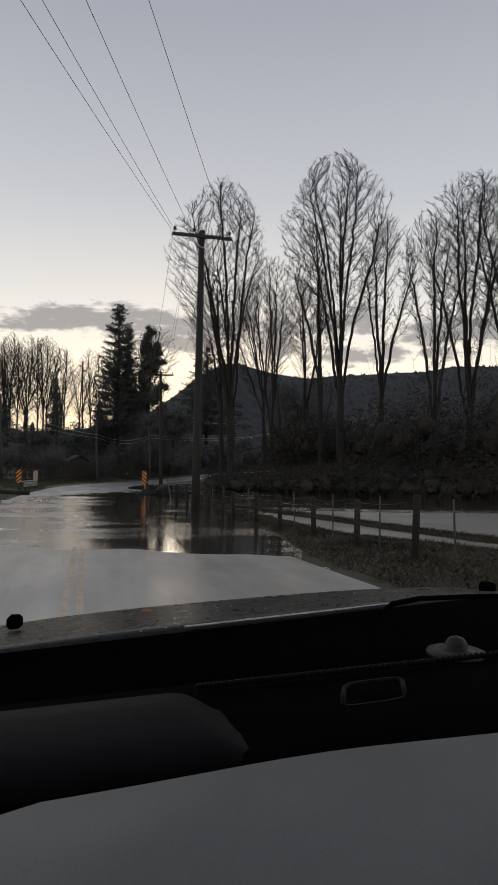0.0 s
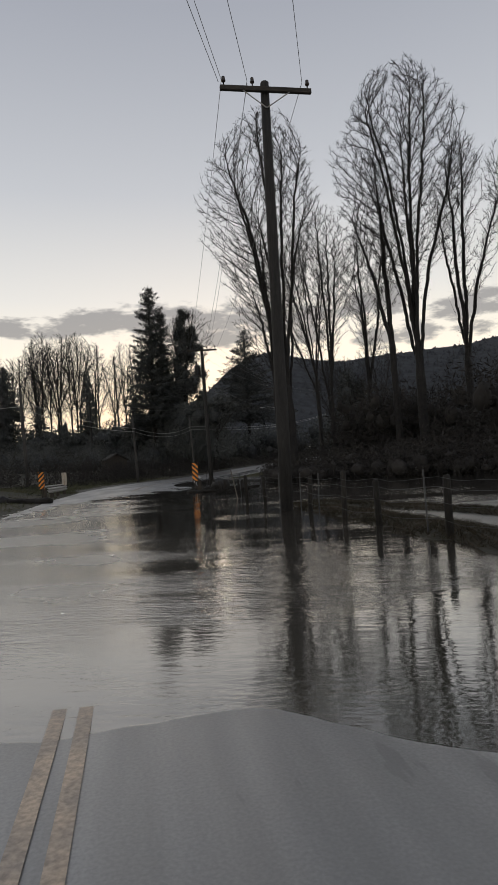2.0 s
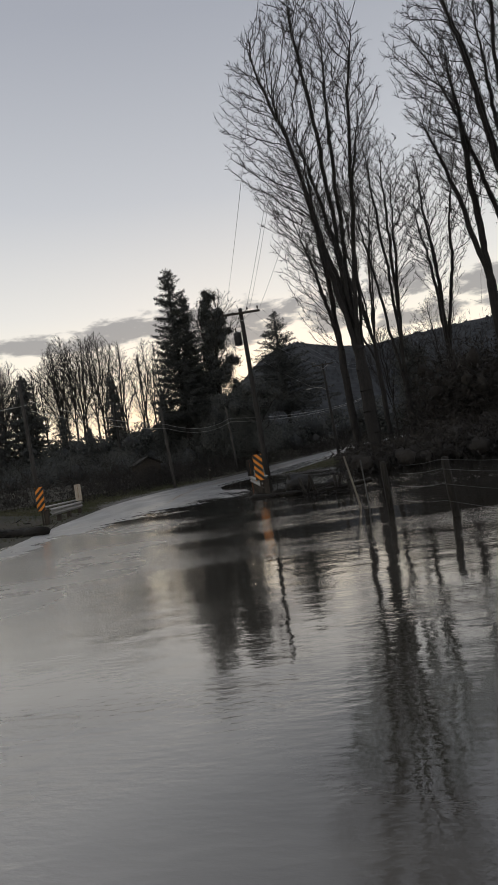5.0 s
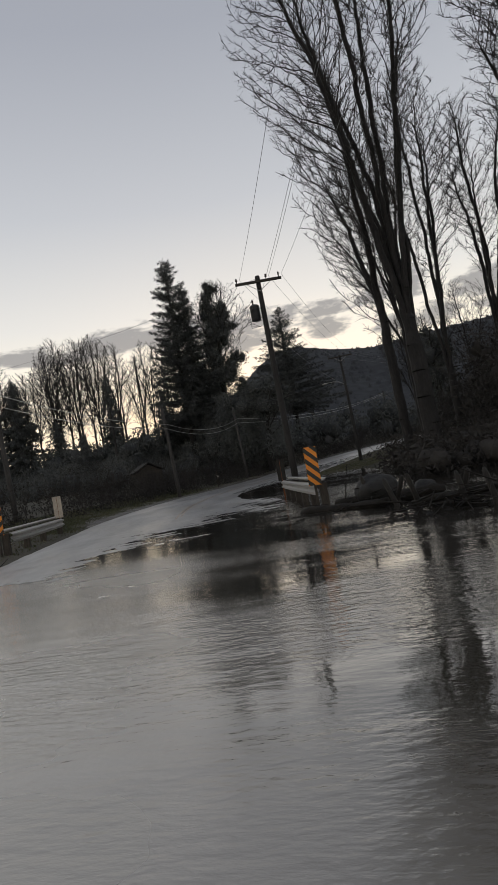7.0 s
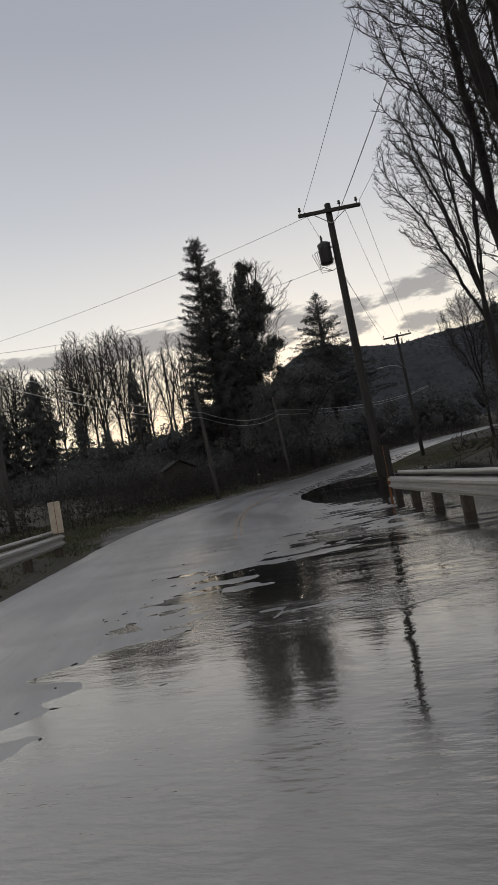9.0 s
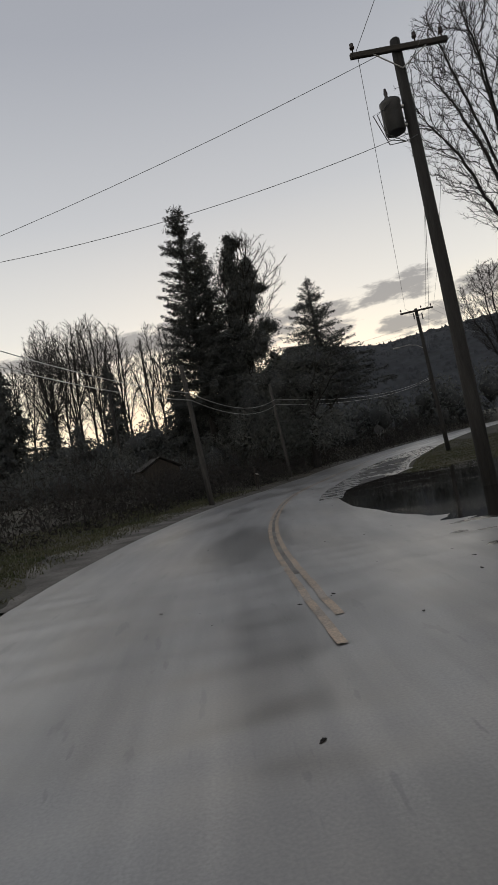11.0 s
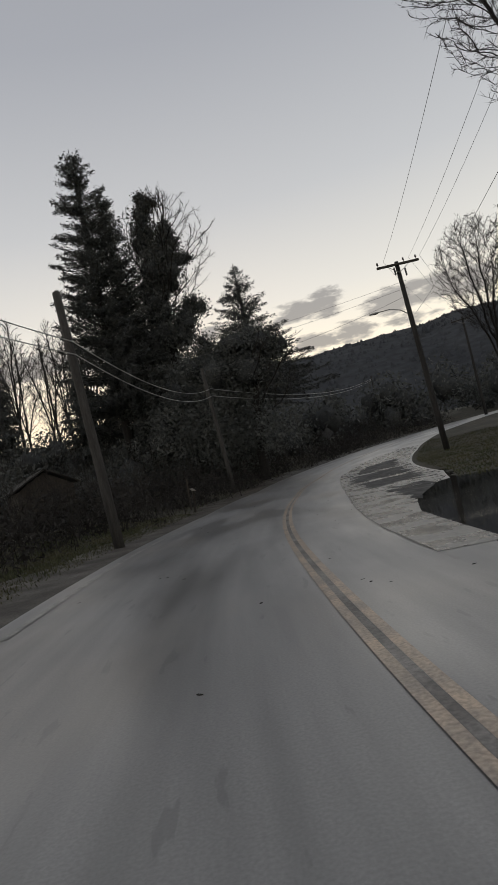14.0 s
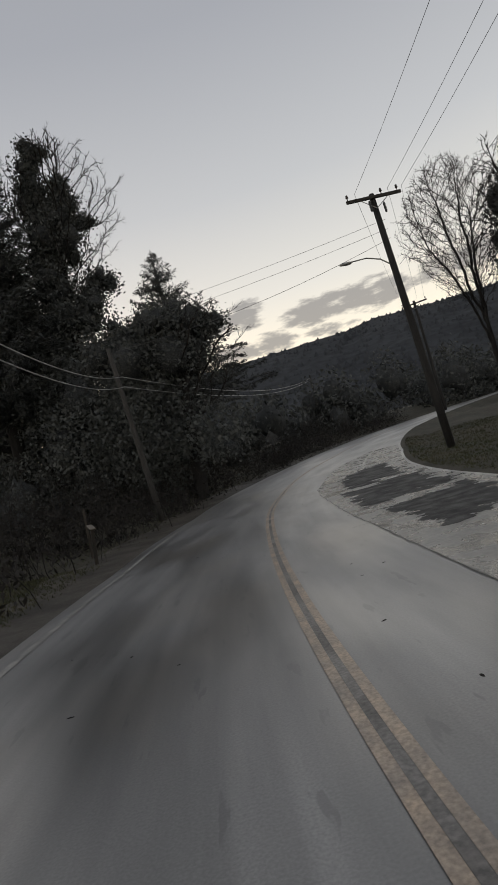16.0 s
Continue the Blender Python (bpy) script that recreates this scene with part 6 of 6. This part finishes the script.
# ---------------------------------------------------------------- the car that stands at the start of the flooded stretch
def sheet(rows, thick=0.02):
    """A thin curved panel from rows of points, with an underside."""
    bm = bmesh.new()
    top = [[bm.verts.new(q) for q in r] for r in rows]
    low = [[bm.verts.new((q[0], q[1], q[2] - thick)) for q in r] for r in rows]
    nr, nc = len(rows), len(rows[0])
    for a in range(nr - 1):
        for b in range(nc - 1):
            bm.faces.new((top[a][b], top[a][b + 1], top[a + 1][b + 1], top[a + 1][b]))
            bm.faces.new((low[a][b], low[a + 1][b], low[a + 1][b + 1], low[a][b + 1]))
    for a in range(nr - 1):
        bm.faces.new((top[a][0], top[a + 1][0], low[a + 1][0], low[a][0]))
        bm.faces.new((top[a][-1], low[a][-1], low[a + 1][-1], top[a + 1][-1]))
    for b in range(nc - 1):
        bm.faces.new((top[0][b], low[0][b], low[0][b + 1], top[0][b + 1]))
        bm.faces.new((top[-1][b], top[-1][b + 1], low[-1][b + 1], low[-1][b]))
    return bm


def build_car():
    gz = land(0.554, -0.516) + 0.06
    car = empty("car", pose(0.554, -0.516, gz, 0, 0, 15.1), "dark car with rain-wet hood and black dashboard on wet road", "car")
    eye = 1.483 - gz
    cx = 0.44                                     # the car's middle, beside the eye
    xs = np.linspace(cx - 0.86, cx + 0.86, 25)

    def rear(x):
        return 1.275 + 0.23 * x

    def front(x):
        return 1.84 + 0.25 * x - 0.07 * x * x

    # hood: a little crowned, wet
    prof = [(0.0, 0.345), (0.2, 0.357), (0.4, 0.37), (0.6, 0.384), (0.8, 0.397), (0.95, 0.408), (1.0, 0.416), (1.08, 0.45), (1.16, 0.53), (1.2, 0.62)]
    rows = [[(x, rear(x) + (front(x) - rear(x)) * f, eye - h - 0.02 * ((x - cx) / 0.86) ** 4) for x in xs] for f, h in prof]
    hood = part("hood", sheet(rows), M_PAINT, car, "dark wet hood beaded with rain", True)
    for x, y, h, w in ((-0.214, 1.58, 0.39, 0.036), (1.253, 1.79, 0.40, 0.045)):
        part("bump_stop", box((w, w, w * 0.9), pose(x, y, eye - h + 0.018), 0.008), M_TRIM, hood, "small black rubber stop")
    part("fallen_leaf", sheet([[(0.10 + 0.012 * i, 1.66 + 0.014 * j, eye - 0.380 + 0.003 * ((i + j) % 2)) for i in range(3)] for j in range(3)], 0.001), M_LEAF, hood, "fallen orange leaf")
    rng = np.random.default_rng(44)
    bm = bmesh.new()
    for _ in range(130):
        x, f, r = rng.uniform(-0.38, 1.25), rng.uniform(0.05, 0.95), rng.uniform(0.0015, 0.0042)
        h = float(np.interp(f, [q[0] for q in prof], [q[1] for q in prof])) + 0.02 * ((x - cx) / 0.86) ** 4
        bmesh.ops.create_icosphere(bm, subdivisions=1, radius=r, matrix=pose(x, rear(x) + (front(x) - rear(x)) * f, eye - h + 0.0005) @ Matrix.Diagonal((1, 1.2, 0.5, 1)))
    part("rain_drops", bm, M_DROP, hood, "rain drops on the hood", True)["kind"] = "stuff"
    rows = [[(x, rear(x) - 0.004, eye - 0.347) for x in xs], [(x, 1.20 + 0.17 * x, eye - 0.40) for x in xs], [(x, 1.02 + 0.08 * x, eye - 0.395) for x in xs]]
    cowl = part("cowl", sheet(rows), M_TRIM, car, "black plastic cowl", True)
    pipe("wiper", [(0.64, 1.33, eye - 0.335), (0.70, 1.385, eye - 0.325), (0.80, 1.43, eye - 0.325), (1.0, 1.47, eye - 0.335), (1.2, 1.49, eye - 0.345)], 0.007, M_TRIM, cowl, 6)
    # thin galvanised line along the hood's rear edge
    pipe("trim_strip", [(x, rear(x) - 0.002, eye - 0.337) for x in np.linspace(0.17, 0.75, 14)], 0.003, M_STEEL, cowl, 6)
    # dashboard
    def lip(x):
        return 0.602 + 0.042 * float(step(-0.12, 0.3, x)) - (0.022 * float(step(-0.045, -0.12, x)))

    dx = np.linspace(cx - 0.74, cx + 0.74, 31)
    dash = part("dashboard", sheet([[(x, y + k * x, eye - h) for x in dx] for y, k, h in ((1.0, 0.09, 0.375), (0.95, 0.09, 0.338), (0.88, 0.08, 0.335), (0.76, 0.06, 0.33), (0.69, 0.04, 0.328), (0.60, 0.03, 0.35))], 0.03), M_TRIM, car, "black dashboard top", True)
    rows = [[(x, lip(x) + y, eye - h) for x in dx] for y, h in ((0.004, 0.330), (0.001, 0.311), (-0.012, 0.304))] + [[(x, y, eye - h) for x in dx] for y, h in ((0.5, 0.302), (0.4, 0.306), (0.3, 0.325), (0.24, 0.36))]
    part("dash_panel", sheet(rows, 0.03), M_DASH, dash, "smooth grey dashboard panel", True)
    rows = []
    for y, h in ((0.862, 0.333), (0.848, 0.309), (0.835, 0.302), (0.80, 0.303), (0.74, 0.309), (0.70, 0.317), (0.672, 0.333)):
        end = 0.125 + (0.86 - y) * 0.34
        rows.append([(x, y + 0.09 * (x - 0.1), eye - h - 0.034 * float(step(end - 0.05, end + 0.035, x)) ** 1.5) for x in np.linspace(-0.32, end + 0.035, 26)])
    part("instrument_hood", sheet(rows, 0.03), M_PAD, dash, "charcoal padded instrument hood", True)
    bead = [(x, 0.909 + 0.095 * x, eye - 0.328) for x in np.linspace(0.14, 0.80, 56)]
    pipe("edge_seal", bead, 0.0045, M_PAD, dash, 6)
    for q in bead:
        part("bead", lathe([(0.002, -0.004), (0.0068, 0), (0.002, 0.004)], pose(*q, 0, 90, 0), 6), M_PAD, dash)
    part("light_sensor", lathe([(0.056, 0), (0.054, 0.006), (0.036, 0.010), (0.022, 0.011), (0.021, 0.020), (0.014, 0.030), (0.003, 0.034)], pose(0.645, 1.018, eye - 0.338), 20), M_SENSOR, dash, "domed light sensor", True)
    # small rounded pad with a raised rim
    loop = []
    for k in range(33):
        a = 2 * math.pi * k / 32
        c, sn = math.cos(a), math.sin(a)
        px2, py2 = math.copysign(abs(c) ** 0.4, c), math.copysign(abs(sn) ** 0.4, sn)
        loop.append((0.40 + 0.052 * px2 + 0.016 * py2, 0.853 + 0.036 * py2 + 0.006 * px2, eye - 0.329 - (0.006 if sn < -0.2 else 0.0)))
    bm = bmesh.new()
    bm.faces.new([bm.verts.new((q[0], q[1], q[2] + 0.001)) for q in loop[:-1]])
    rim = pipe("speaker_rim", loop, 0.0045, M_PAD, dash, 6)
    part("speaker_pad", bm, M_TRIM, rim, "black rounded insert")
    # body
    for sx in (-1, 1):
        prof = [(2.2, 0.30), (2.2, 0.72), (1.2, 0.93), (0.5, 0.98), (-1.3, 0.98), (-1.9, 0.9), (-1.9, 0.30)]
        bm = bmesh.new()
        inner = [bm.verts.new((cx + sx * 0.86, y, z)) for y, z in prof]
        outer = [bm.verts.new((cx + sx * 0.91, y, z)) for y, z in prof]
        bm.faces.new(inner)
        bm.faces.new(outer[::-1])
        for k in range(len(prof)):
            j = (k + 1) % len(prof)
            bm.faces.new((inner[k], outer[k], outer[j], inner[j]))
        part("body_side", bm, M_PAINT, car)
    part("floor_pan", box((1.7, 4.0, 0.06), pose(cx, 0.15, 0.33), 0.01), M_TRIM, car)
    part("front_bumper", box((1.74, 0.16, 0.46), pose(cx, 2.24, 0.52), 0.05), M_PAINT, car)
    part("rear_panel", box((1.74, 0.08, 1.0), pose(cx, -1.88, 0.78), 0.03), M_PAINT, car)
    # out of view; added and carried forward to keep sky light off the dashboard
    part("roof", box((1.5, 2.2, 0.06), pose(cx, -0.76, eye + 0.33), 0.025), M_PAINT, car)
    for sx in (-1, 1):
        for y in (-0.25, -1.75):
            part("pillar", box((0.07, 0.09, eye + 0.30 - 0.95), pose(cx + sx * 0.78, y, (eye + 0.30 + 0.95) / 2), 0.015), M_TRIM, car)
        for y in (1.55, -1.25):
            wheel = part("wheel", lathe([(0.20, -0.09), (0.30, -0.10), (0.325, -0.06), (0.325, 0.06), (0.30, 0.10), (0.20, 0.09)], pose(cx + sx * 0.80, y, 0.285, 0, 90, 0), 24), M_RUBBER, car, "black rubber tyre", True)
            part("rim", lathe([(0.05, -0.07), (0.195, -0.085), (0.195, 0.085), (0.05, 0.07)], pose(cx + sx * 0.80, y, 0.285, 0, 90, 0), 20), M_STEEL, wheel, "", True)
    return car


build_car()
